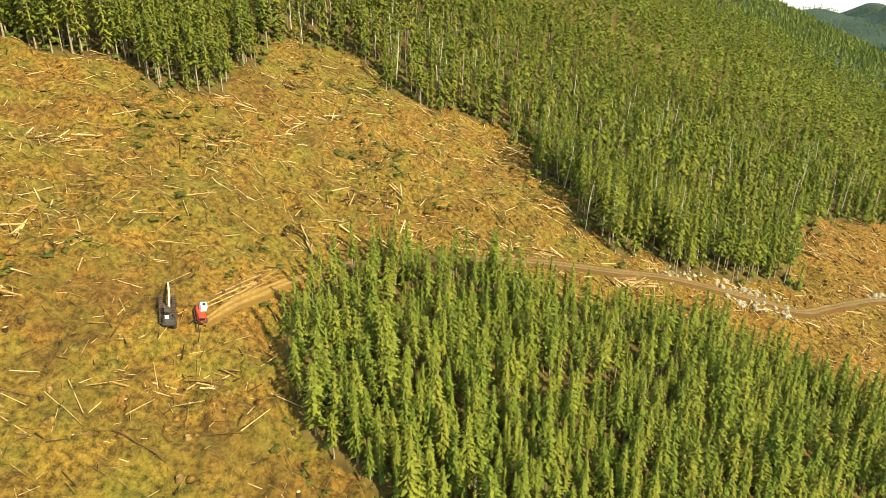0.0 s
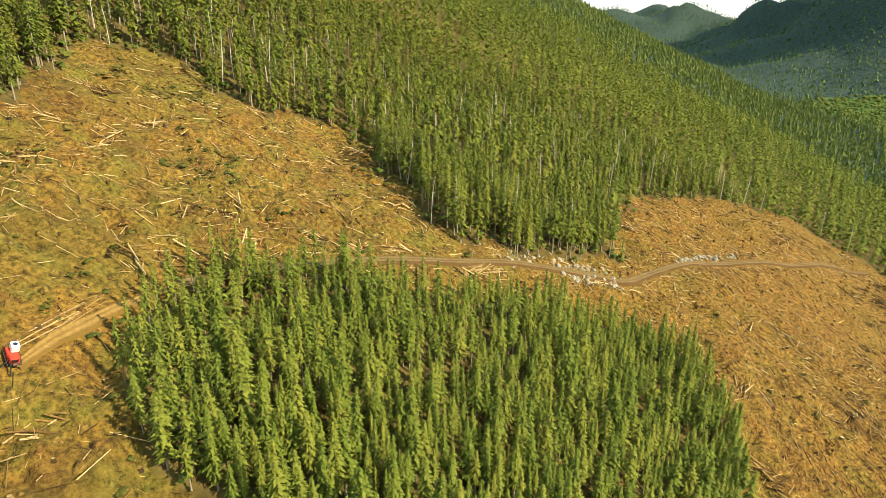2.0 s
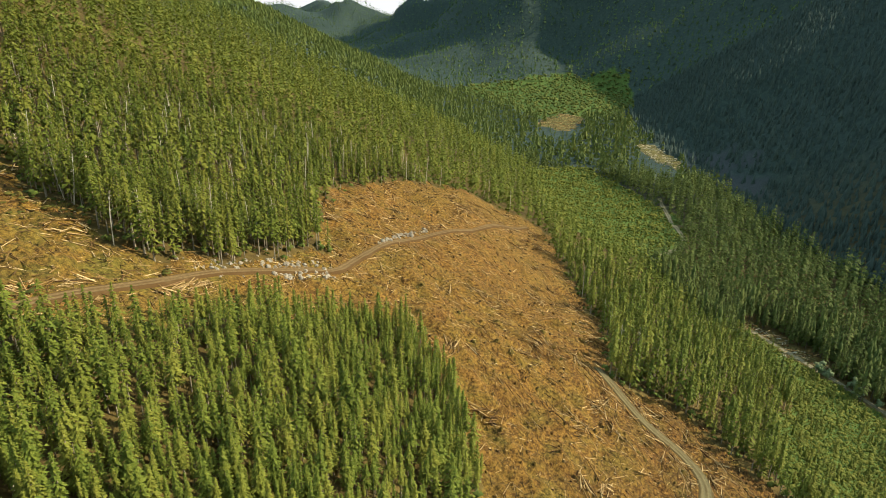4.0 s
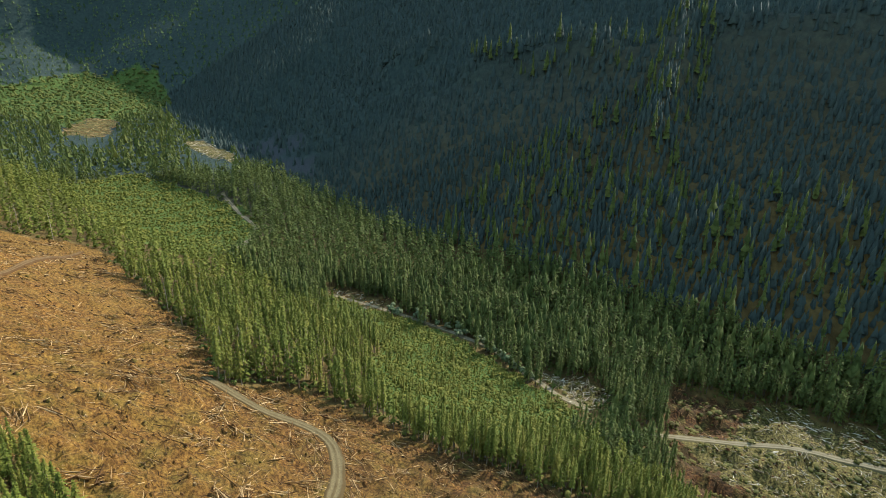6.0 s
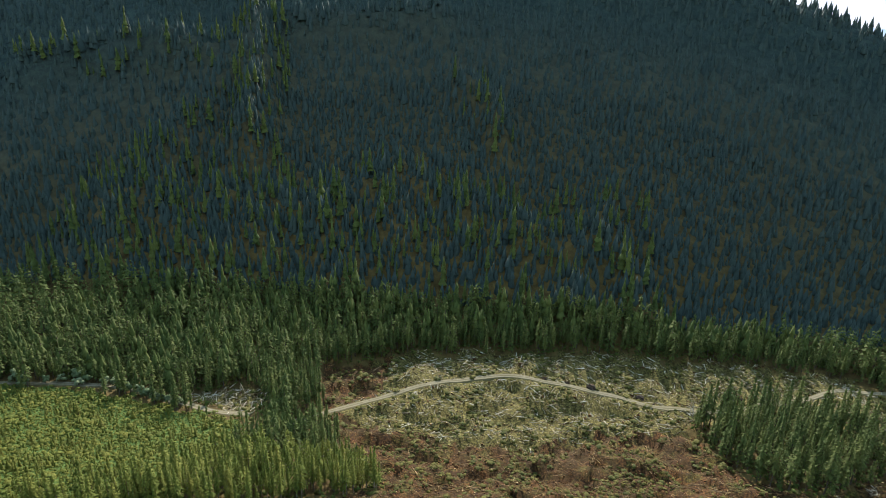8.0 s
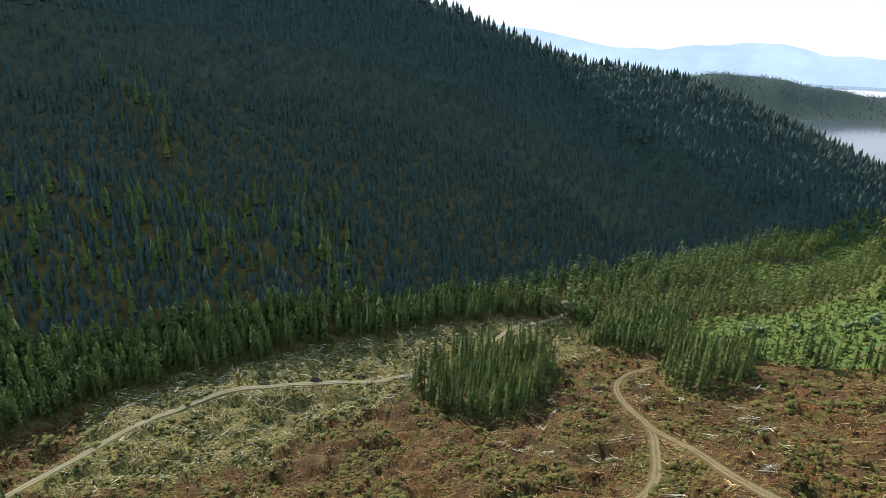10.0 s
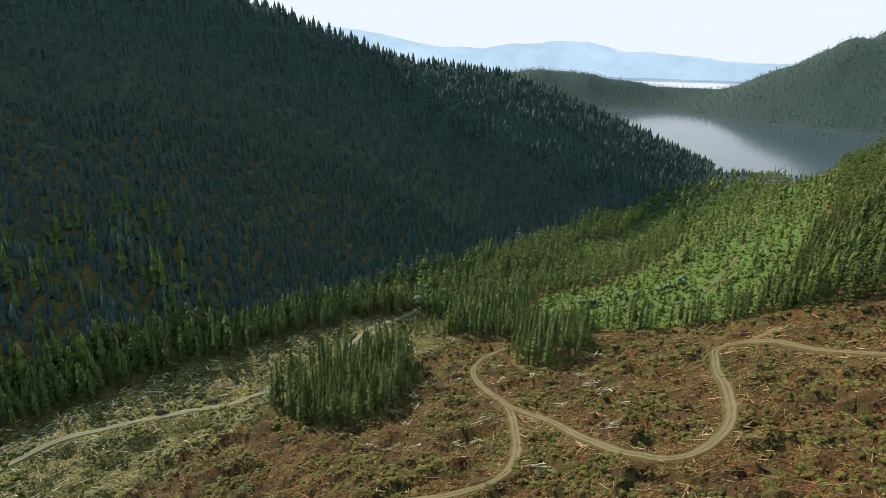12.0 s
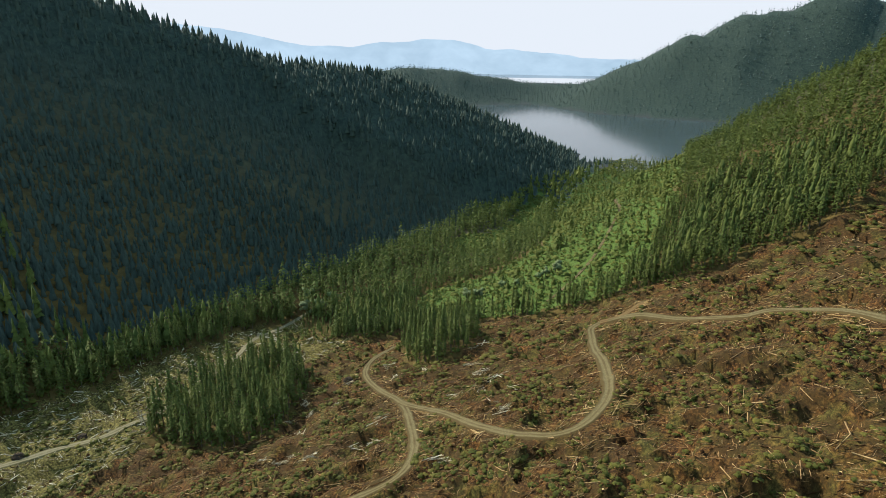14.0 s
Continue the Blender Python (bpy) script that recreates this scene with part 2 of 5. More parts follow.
FACE_FALL, FACE_SKEW = math.tan(SUN_EL) / math.cos(SUN_AZ - radians(125)), math.tan(SUN_AZ - radians(125))  # the face falls as the light does
# Beyond the camera's view the crest is set only to place its shadow.
CREST_S = [-1500, -1433, -1071, -900, -799, -683, -460, -197, 180, 384, 600, 1000, 2200, 4000]
CREST_W = [640, 638, 722, 782, 828, 874, 945, 1034, 1090, 1105, 1120, 1150, 1150, 1150]
CREST_Z = [-40, -7, 133, 200, 218, 233, 310, 382, 428, 440, 445, 400, 350, 300]


def band(s, w, line, wide):
    """One along a line drawn in metres up and across the valley, fading to nought at its sides."""
    best = np.full(np.shape(s), 1e9)
    for (s0, w0), (s1, w1) in zip(line, line[1:]):
        d = np.clip(((s - s0) * (s1 - s0) + (w - w0) * (w1 - w0)) / ((s1 - s0) ** 2 + (w1 - w0) ** 2), 0, 1)
        best = np.minimum(best, (s - s0 - d * (s1 - s0)) ** 2 + (w - w0 - d * (w1 - w0)) ** 2)
    return np.exp(-best / wide ** 2)


def step(a, lo, hi):
    f = np.clip((a - lo) / (hi - lo), 0, 1)
    return f * f * (3 - 2 * f)


def far_face(s, w, cz, cw):
    """The steep shaded side of the mountain, falling from the crest: hollows and spurs set against the sun's line to
    fit the camera's view.
    """
    back = s - FACE_SKEW * (cw - w)
    top = np.interp(back, CREST_S, CREST_Z) - FACE_FALL * (np.interp(back, CREST_S, CREST_W) - w)
    hollow = 36 + 7 * waves(s, w * 0.5, 260, 91, 2) + np.clip((s - 900) / 300, 0, 1) * (24 * np.sin(s / 105.0) - 14)
    # lower shoulder with tall trees
    edge = np.interp(s, [-215, -150, -140, -80, -48, 27, 64, 90, 123, 179, 243, 325, 368, 408, 450], [480, 560, 622, 585, 605, 621, 640, 672, 624, 602, 604, 612, 616, 590, 480]) + 10 * waves(s, w, 60, 92, 2)
    low = (1 - step(w, edge - 20, edge + 20)) * step(s, -190, -150) * (1 - step(s, 380, 430))
    hollow = hollow + low * (9 + 6 * waves(s, w, 70, 93, 2) - hollow)
    # spurs that reach up into the light, placed from the camera's view
    for line, wide, to in (([(312, 880), (286, 794), (267, 725), (259, 665)], 22, -10), ([(300, 800), (345, 790), (424, 819)], 28, -3), ([(320, 760), (327, 690), (340, 640)], 34, 6),
                           ([(424, 819), (523, 793), (585, 772)], 18, 1), ([(720, 829), (790, 790)], 20, 1), ([(1154, 949), (1086, 854), (1118, 763), (1110, 700)], 45, -4),
                           ([(259, 866), (143, 878), (61, 897)], 22, 2), ([(18, 775), (-16, 745), (-25, 705)], 16, 4)):
        hollow = hollow + band(s, w, line, wide) * (to - hollow)
    # nose of the mountain above the lake
    rim = np.interp(s, [-1050, -857, -813, -739, -700, -672, -626, -525], [440, 512, 538, 597, 660, 715, 850, 880]) + 14 * waves(s, w, 110, 94, 2)
    nose = step(w, rim - 30, rim + 40) * (1 - step(s, -540, -420))
    hollow = hollow + nose * (-7 + 7 * waves(s, w, 80, 95, 3) - hollow)
    face = top - hollow * (1 - step(w, cw - 110, cw - 10))
    return np.where(w > cw, cz - 0.32 * (w - cw), face)


def land(x, y):
    """Height of the ground in metres above the lake."""
    s, w = along(x, y)
    # hillside on the near flank of the valley
    lift = np.interp(s, [-2400, -1500, -1150, -800, -600, -390, -250, 0, 700, 1500, 2100, 3100], [60, 120, 215, 278, 222, 160, 153, 155, 172, 185, 150, 40])
    steep = np.interp(s, [-1500, -1100, -800, -390], [0.5, 0.6, 0.7, 0.45])
    hill = lift - steep * w
    hill = np.where(hill > 330, 330 + (hill - 330) * 0.55, hill)
    hill = hill + 7 * waves(x, y, 330, 3, 3) * np.clip((hill - 30) / 60, 0, 1)
    # valley floor, falling to the lake
    floor = np.interp(s, [-1900, -1620, -1250, -400, 0, 700, 2000, 4000], [-22, -8, 3, 8, 12, 36, 88, 150]) + 3 * waves(x, y, 160, 5, 3)
    near = soft_max(hill, floor, 34)
    # mountain on the far flank
    cz, cw = np.interp(s, CREST_S, CREST_Z), np.interp(s, CREST_S, CREST_W)
    far = far_face(s, w, cz, cw)
    z = soft_max(near, far, 22)
    # mountains round the valley head, seen far off
    head = (470 * bump(s, w, 3150, 1000, 900, 430, 12) + 290 * bump(s, w, 2400, 1100, 520, 480, 40)
            + 190 * bump(s, w, 3750, -60, 420, 330) + 90 * bump(s, w, 3000, 330, 500, 190, 8))
    z = z + (head * (1 + 0.3 * waves(x, y, 700, 72, 4)) + 60 * waves(s, w * 0.6, 420, 73, 3) * np.clip(head / 150, 0, 1)) * np.clip((s - 1500) / 900, 0, 1)
    # lake basin and the hills beyond it
    lake = 1 / (1 + np.exp((s + 1560) / 35.0))
    mouth = np.clip((near - 6) / 30, 0, 1)
    z = np.where(s < -1250, z * (1 - lake) + lake * np.maximum(np.where(w < 560, hill * 1.0, -25), -25), z)
    xx, yy = x, y
    ragged = 1 + 0.1 * waves(xx, yy, 620, 71, 4)
    hills = (400 * bump(xx, yy, -1580, -2900, 620, 430, 12) + 250 * bump(xx, yy, -2300, -2700, 700, 520) + 130 * bump(xx, yy, -820, -2950, 300, 330)
             + 75 * bump(xx, yy, -1180, -2960, 260, 320) + 165 * bump(xx, yy, 260, -3150, 430, 330) + 70 * bump(xx, yy, -330, -3250, 420, 200)) * ragged
    out = np.clip((-yy - 1750) / 600, 0, 1)
    z = z + hills * out
    return z


# ---- plan: outlines of the open ground ----
CUT = [(-122, 175), (-104, 179), (-92, 186), (-82, 183), (-74, 184), (-69, 194), (-70, 216), (-68, 252), (-55, 277), (-40, 278),
       (-27, 264), (-10, 247), (4, 257), (27, 272), (38, 253), (41, 216), (51, 183), (60, 180), (89, 186), (127, 200), (175, 273),
       (234, 304), (300, 330), (365, 350), (410, 320), (418, 299), (355, 237), (322, 199), (277, 149), (241, 127), (215, 112),
       (237, 93), (243, 80), (236, 43), (224, 10), (213, -40), (215, -107)]
CUT_LOW = [(314, -112), (392, -137), (388, -205), (337, -303), (299, -367), (271, -400), (240, -446), (185, -508), (151, -522), (139, -476), (60, -465), (-20, -436), (-123, -366), (-152, -365), (-189, -357), (-173, -362), (-235, -361), (-275, -394), (-330, -420), (-400, -330), (-330, -60), (-230, 130)]
PATCH = [(-24, 87), (-30, 103), (-31, 119), (-26, 131), (-15, 141), (1, 144), (27, 145), (63, 152), (105, 156), (129, 147), (124, 118), (112, 101), (103, 86), (60, 70), (20, 68)]
CLUMP_A = [(205, -329), (131, -300), (113, -313), (109, -393), (147, -442), (193, -404)]
CLUMP_B = [(41, -393), (18, -362), (-15, -384), (-7, -431), (43, -459)]
BRUSH_A = [(690, 540), (830, 532), (756, 390), (723, 321), (640, 261), (543, 252), (488, 268), (491, 317), (550, 392)]
BRUSH_B = [(468, 141), (475, 110), (452, 64), (436, 27), (400, -9), (372, -37), (330, -70), (282, -42), (239, -6), (247, 38), (290, 64), (385, 72), (410, 117)]
BRUSH_C = [(43, -558), (17, -593), (-28, -584), (-67, -599), (-97, -640), (-140, -900), (-221, -1128), (-283, -1274), (-351, -1398), (-525, -1724), (-706, -1931), (-240, -658), (-178, -497), (-143, -423), (-114, -392), (-91, -400), (-62, -420), (-22, -440), (-14, -458), (10, -470), (40, -492)]
BRUSH_D = [(10, -790), (-60, -830), (-100, -960), (-150, -1080), (-130, -920), (-95, -800), (-40, -720), (5, -730)]
SLASH_A = [(492, 147), (495, 114), (470, 67), (461, 102)]
SLASH_B = [(392, -39), (386, -85), (362, -93), (342, -73), (366, -52)]
LAND_A = [(1022, 777), (1170, 808), (1163, 743), (1013, 687)]
LAND_B = [(1013, 542), (1057, 522), (964, 431), (934, 417), (927, 446)]
GREY_PATCH = [(1062, 477), (1084, 407), (931, 280), (866, 265), (911, 356)]
MEADOW = [(1235, 1224), (1373, 1171), (1564, 1116), (1607, 907), (1372, 742), (1171, 748), (1075, 801), (1140, 944), (1168, 1088)]
PALE = [(337, -127), (339, -205), (323, -266), (290, -348), (212, -402), (213, -323), (229, -244), (237, -203), (291, -143)]


def inside(poly, x, y):
    """Which of the places lie inside an outline."""
    res = np.zeros(np.shape(x), bool)
    for (x0, y0), (x1, y1) in zip(poly, poly[1:] + poly[:1]):
        if y0 != y1:
            res ^= ((y0 > y) != (y1 > y)) & (x < (x1 - x0) * (y - y0) / (y1 - y0) + x0)
    return res


def zones(x, y):
    """Logged ground, brush and pale slash, as true or false."""
    jx, jy = x + 5.5 * waves(x, y, 26, 11, 3), y + 5.5 * waves(x, y, 31, 12, 3)
    cut = inside(CUT + CUT_LOW, jx, jy) & ~inside(PATCH, x, y) & ~inside(CLUMP_A, jx, jy) & ~inside(CLUMP_B, jx, jy)
    for p in (SLASH_A, SLASH_B, LAND_A, LAND_B):
        cut |= inside(p, jx, jy)
    brush = np.zeros(np.shape(x), bool)
    for p in (BRUSH_A, BRUSH_B, BRUSH_C, BRUSH_D, MEADOW):
        brush |= inside(p, jx, jy)
    low = cut & (along(x, y)[1] > 345) & (along(x, y)[0] < 60)
    return cut, brush & ~cut, inside(PALE, jx, jy) | inside(SLASH_A, jx, jy) | inside(SLASH_B, jx, jy) | inside(LAND_A, jx, jy) | inside(LAND_B, jx, jy) | low


def tri_mesh(name, verts, tris, mats, tint=None, mat_index=None):
    """A mesh from arrays of corners and triangles."""
    me = bpy.data.meshes.new(name)
    me.vertices.add(len(verts))
    me.vertices.foreach_set("co", np.asarray(verts, np.float32).ravel())
    me.loops.add(tris.size)
    me.loops.foreach_set("vertex_index", np.asarray(tris, np.int32).ravel())
    me.polygons.add(len(tris))
    me.polygons.foreach_set("loop_start", np.arange(0, tris.size, tris.shape[1], dtype=np.int32))
    for m in mats:
        me.materials.append(m)
    if mat_index is not None:
        me.polygons.foreach_set("material_index", np.asarray(mat_index, np.int32))
    if tint is not None:
        a = me.attributes.new("tint", "FLOAT", "POINT")
        a.data.foreach_set("value", np.asarray(tint, np.float32))
    me.update(calc_edges=True)
    return me


ROADS = {}


ROADS["track_top"] = ([(-24, 134), (4, 148), (29, 159), (72, 177), (108, 185), (125, 187), (152, 204), (215, 232), (289, 261), (360, 290), (393, 298)], 1.35)
ROADS["skid"] = ([(-45.2, 101.9), (-43.5, 105.4), (-41.5, 109.9), (-38.3, 115.3), (-33.9, 122.9), (-24, 134)], 1.1)
ROADS["road_mid"] = ([(215, 118), (208, 92), (209, 73), (202, 60), (183, 52), (159, 48), (130, 47)], 2.2)
ROADS["road_pale"] = ([(322, -95), (332, -154), (329, -211), (317, -253), (291, -284), (263, -312), (228, -337), (205, -372), (198, -396), (185, -450), (179, -482), (155, -525), (120, -590)], 2.2)
ROADS["road_low"] = ([(50, -434), (65, -415), (66, -384), (49, -339), (32, -306), (22, -257), (18, -224), (21, -199), (36, -191), (63, -190), (100, -184)], 2.0)
ROADS["road_bend"] = ([(32, -306), (6, -265), (-14, -222), (-30, -204), (-43, -198), (-54, -205), (-64, -223), (-71, -259), (-78, -317), (-83, -334), (-103, -327), (-123, -294), (-135, -269), (-146, -263), (-157, -245), (-162, -215), (-167, -170)], 2.1)
ROADS["road_spur"] = ([(-86, -335), (-101, -334), (-113, -342)], 2.2)
ROADS["stream"] = ([(767, 363), (708, 319), (634, 263), (578, 258), (528, 250)], 2.5)
ROADS["track_low"] = ([(481, 135), (458, 65), (423, -1), (391, -30), (361, -52), (342, -73)], 2.4)
ROADS["road_far"] = ([(-69, -431), (-95, -457), (-123, -508), (-165, -612), (-189, -724)], 1.3)


def road_gap(x, y):
    """Metres from a place to the nearest road's edge."""
    gap = np.full(np.shape(x), 1e6)
    for pts, half in ROADS.values():
        for (x0, y0), (x1, y1) in zip(pts, pts[1:]):
            d = np.clip(((x - x0) * (x1 - x0) + (y - y0) * (y1 - y0)) / ((x1 - x0) ** 2 + (y1 - y0) ** 2), 0, 1)
            gap = np.minimum(gap, np.hypot(x - x0 - d * (x1 - x0), y - y0 - d * (y1 - y0)) - half)
    return gap


def road_clear(x, y, wide=5.0):
    """True where a place lies off every road."""
    return road_gap(x, y) > wide


def rough_ground(x, y):
    """Hummocks, root holes and gullies of logged ground."""
    s, w = along(x, y)
    gully = np.sin(s / 9.0 + 1.6 * waves(x, y, 60, 23, 2)) * np.clip(waves(x, y, 120, 24, 2) + 0.1, 0, 1)
    ease = np.clip((road_gap(x, y) - 2.5) / 5, 0, 1)
    south = np.clip((-20 - y) / 120, 0, 1)
    f = np.clip((waves(x, y, 42, 27, 3) - 0.12) / 0.2, 0, 1)
    dell = f * f * (3 - 2 * f)
    return ease * (south * (1.5 * waves(x, y, 46, 26, 2) - 4.5 * dell) + 1.7 * waves(x, y, 24, 25, 2) + 1.15 * waves(x, y, 11, 21, 2) + 0.65 * waves(x, y, 4.6, 22, 2) - 2.6 * np.clip(gully, 0, 1) ** 2)


# ---- ground: one sheet out to the horizon ----
def make_ground():
    az = np.radians(np.concatenate([np.linspace(-42, 222, 500, endpoint=False), np.linspace(222, 318, 40, endpoint=False)]))
    rad = np.concatenate([[0.0], np.geomspace(12, 70, 20), np.geomspace(71.5, 480, 150), np.geomspace(490, 4960, 95)])
    A, R = np.meshgrid(az, rad)
    x, y = R * np.sin(A), R * np.cos(A)
    z = land(x, y)
    cut, brush, pale = zones(x, y)
    z = z + rough_ground(x, y) * cut * (R < 700) * np.clip((R - 8) / 50, 0, 1)
    n, k = len(az), len(rad)
    i = np.arange((k - 1) * n).reshape(k - 1, n)
    j = np.roll(i, -1, axis=1)
    quads = np.stack([i, j, j + n, i + n], -1).reshape(-1, 4)
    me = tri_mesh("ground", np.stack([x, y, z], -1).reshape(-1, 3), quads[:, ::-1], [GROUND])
    me.polygons.foreach_set("use_smooth", np.ones(len(quads), bool))
    a = me.color_attributes.new("zone", "FLOAT_COLOR", "POINT")
    grey_ground = (inside(GREY_PATCH, x + 30 * waves(x, y, 90, 81, 3), y + 30 * waves(x, y, 80, 82, 3)) | ((z < 2) & (R > 1200))) * 0.8
    a.data.foreach_set("color", np.stack([cut, brush, pale, grey_ground], -1).astype(np.float32).ravel())
    return tagged(new("ground", me), "logged brown hillside and forest floor of a valley", "ground", kind="structure")


ground = make_ground()


def sheet(name, pts, mat, label, category):
    me = bpy.data.meshes.new(name)
    me.from_pydata(pts, [], [list(range(len(pts)))])
    me.materials.append(mat)
    return tagged(new(name, me), label, category, kind="structure")


sheet("water", [(-4200, -2300, 0), (-2600, -4100, 0), (2000, -4100, 0), (600, -1500, 0), (-300, -1300, 0), (-1500, -1500, 0)], WATER,
      "calm silvery lake in the valley mouth", "water")
sheet("water", [(-2300, -4150, 52), (-1900, -4500, 52), (0, -4900, 52), (1900, -4500, 52), (1900, -4100, 52)], WATER, "far pale inlet beyond the low hills", "water")


def far_range(name, az0, az1, radius, base, heights, mat):
    """A range of mountains on the horizon, with a front and a back slope."""
    n = 160
    a = np.radians(np.linspace(az0, az1, n))
    t = np.linspace(0, 1, n)
    h = np.interp(t, np.linspace(0, 1, len(heights)), heights)
    h = h + 7 * waves(t * 1000, t * 0, 90, 31, 4)
    rows = []
    for dr, f in ((-330, 0.0), (-210, 0.33), (-110, 0.7), (0, 1.0), (60, 0.2)):
        r = radius + dr + 25 * waves(t * 1000, t * 0 + dr, 90, 32, 3)
        rows.append(np.stack([r * np.sin(a), r * np.cos(a), base + (h - base) * f + 8 * waves(t * 1000, t * 0 + dr * 3, 70, 33, 3) * (0 < f < 1)], -1))
    V = np.concatenate(rows)
    i = np.arange(4 * n).reshape(4, n)[:, :-1].ravel()
    me = tri_mesh(name, V, np.stack([i, i + n, i + n + 1, i + 1], -1), [mat])
    return tagged(new(name, me), "pale blue mountain range far across the water", "backdrop", kind="structure")


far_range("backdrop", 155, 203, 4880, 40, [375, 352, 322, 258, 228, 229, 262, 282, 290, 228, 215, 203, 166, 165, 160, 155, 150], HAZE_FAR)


# ---- forest ----
def rotated(rng, n):
    a = rng.uniform(0, 2 * np.pi, n)
    return np.cos(a), np.sin(a)


def branch_tree(seed, whorls, arms, radius=0.13, bare=0.2, cone=0.6, slim=1.0):
    """Crown of a conifer seen from afar, one metre high: rings of branch fans. cone: 0 is a column, 1 a spire."""
    rng = np.random.RandomState(seed)
    V, T = [], []
    for k in range(whorls):
        f = np.clip((k + rng.uniform(-0.35, 0.35)) / whorls, 0, 1)
        z = bare + (1 - bare) * f
        shape = cone * (1 - f) + (1 - cone) * min(1, 2.0 * (1 - f)) ** 0.6 * min(1, 0.55 + 2.2 * f)
        r = radius * (shape + 0.04)
        a0 = rng.uniform(0, 6.28)
        for j in range(arms):
            a = a0 + 6.283 * (j + rng.uniform(-0.35, 0.35)) / arms
            L = r * rng.uniform(0.5, 1.3)
            drop, wide = L * rng.uniform(0.1, 0.7), L * rng.uniform(0.3, 0.5) * 1.6 * slim
            c, s = np.cos(a), np.sin(a)
            b, e = len(V), rng.uniform(0.0, 0.25) * L
            V += [(e * c, e * s, z + 0.08 + 0.45 / whorls), (L * c - wide * s, L * s + wide * c, z - drop * 0.6), (L * c + wide * s, L * s - wide * c, z - drop * 0.3)]
            T += [(b, b + 2, b + 1)]
    b = len(V)
    V += [(0, 0, 1.0), (0.014, 0, 0.88), (-0.007, 0.012, 0.88), (-0.007, -0.012, 0.88)]
    T += [(b, b + 1, b + 2), (b, b + 2, b + 3), (b, b + 3, b + 1)]
    return np.array(V), np.array(T)


def feather_tree(seed, whorls, arms, leaflets, radius, bare, size):
    """Crown of a young conifer, one metre high: drooping branches hung with small sprays, thinner on one side and rounded at the top."""
    rng = np.random.RandomState(seed)
    V, T = [], []
    thin = rng.uniform(0, 6.283)
    for k in range(whorls):
        f = np.clip((k + rng.uniform(-0.4, 0.4)) / whorls, 0, 1)
        z = bare + (1 - bare) * f
        r = radius * min(1, 1.4 * (1.02 - f)) * min(1, 0.6 + 1.5 * f) * rng.uniform(0.7, 1.25)
        for j in range(arms):
            a = 6.283 * (j + rng.uniform(0, 1)) / arms + k
            L = r * rng.uniform(0.55, 1.25) * (1 + 0.25 * math.cos(a - thin))
            droop = L * rng.uniform(0.1, 0.75)
            c, n = math.cos(a), math.sin(a)
            for i in range(leaflets):
                t = (i + rng.uniform(0.45, 1.0)) / leaflets
                q = size * rng.uniform(0.6, 1.3) * (1 - 0.35 * f)
                p = np.array((L * t * c, L * t * n, z - droop * t ** 1.4 + rng.uniform(-0.4, 0.4) * q))
                out = np.array((c, n, -rng.uniform(0.2, 1.1)))
                side = np.array((-n, c, rng.uniform(-0.5, 0.5))) * rng.uniform(0.45, 0.8)
                b = len(V)
                V += [tuple(p - 0.5 * q * out - side * q), tuple(p - 0.3 * q * out + side * q), tuple(p + q * out)]
                T.append((b, b + 1, b + 2))
    b = len(V)
    V += [(0, 0, 1.0), (0.011, 0, 0.9), (-0.006, 0.01, 0.9), (-0.006, -0.01, 0.9)]
    T += [(b, b + 1, b + 2), (b, b + 2, b + 3), (b, b + 3, b + 1)]
    return np.array(V), np.array(T)


def spire_shape(seed, tiers, sides, radius, bare=0.05):
    """Full crown of an old conifer, one metre high: ragged skirts one above another."""
    rng = np.random.RandomState(seed)
    V, T = [], []
    for k in range(tiers):
        lo, hi = bare + (1 - bare) * k / tiers * 0.92, bare + (1 - bare) * min(1, (k + 1.9) / tiers)
        r, a0, b = radius * (1 - 0.86 * k / tiers) * rng.uniform(0.85, 1.15), rng.uniform(0, 6.28), len(V)
        V.append((rng.uniform(-0.006, 0.006), rng.uniform(-0.006, 0.006), 1.0 if k == tiers - 1 else hi))
        for j in range(sides):
            a, q = a0 + 6.283 * j / sides, r * rng.uniform(0.6, 1.25)
            V.append((q * math.cos(a), q * math.sin(a), lo + rng.uniform(-0.05, 0.05)))
            T.append((b, b + 1 + j, b + 1 + (j + 1) % sides))
    return np.array(V), np.array(T)


def trunk_shape(sides=5, r0=0.011, top=0.96, lean=0.0):
    V, T = [], []
    for z, r in ((-0.04, r0 * 1.35), (0.03, r0), (0.45, r0 * 0.7), (top, r0 * 0.12)):
        for k in range(sides):
            a = 6.283 * k / sides
            V.append((r * math.cos(a) + lean * z * z, r * math.sin(a), z))
    for ring in range(3):
        for k in range(sides):
            a, b = ring * sides + k, ring * sides + (k + 1) % sides
            T += [(a, b, b + sides), (a, b + sides, a + sides)]
    return np.array(V), np.array(T)


def pole_shape(r0=0.013, top=0.86):
    """A plain three-sided trunk for trees seen from afar."""
    V = [(r * math.cos(a), r * math.sin(a), z) for z, r in ((-0.03, r0), (top, r0 * 0.4)) for a in (0, 2.1, 4.2)]
    return np.array(V), np.array([(0, 1, 4), (0, 4, 3), (1, 2, 5), (1, 5, 4), (2, 0, 3), (2, 3, 5)])


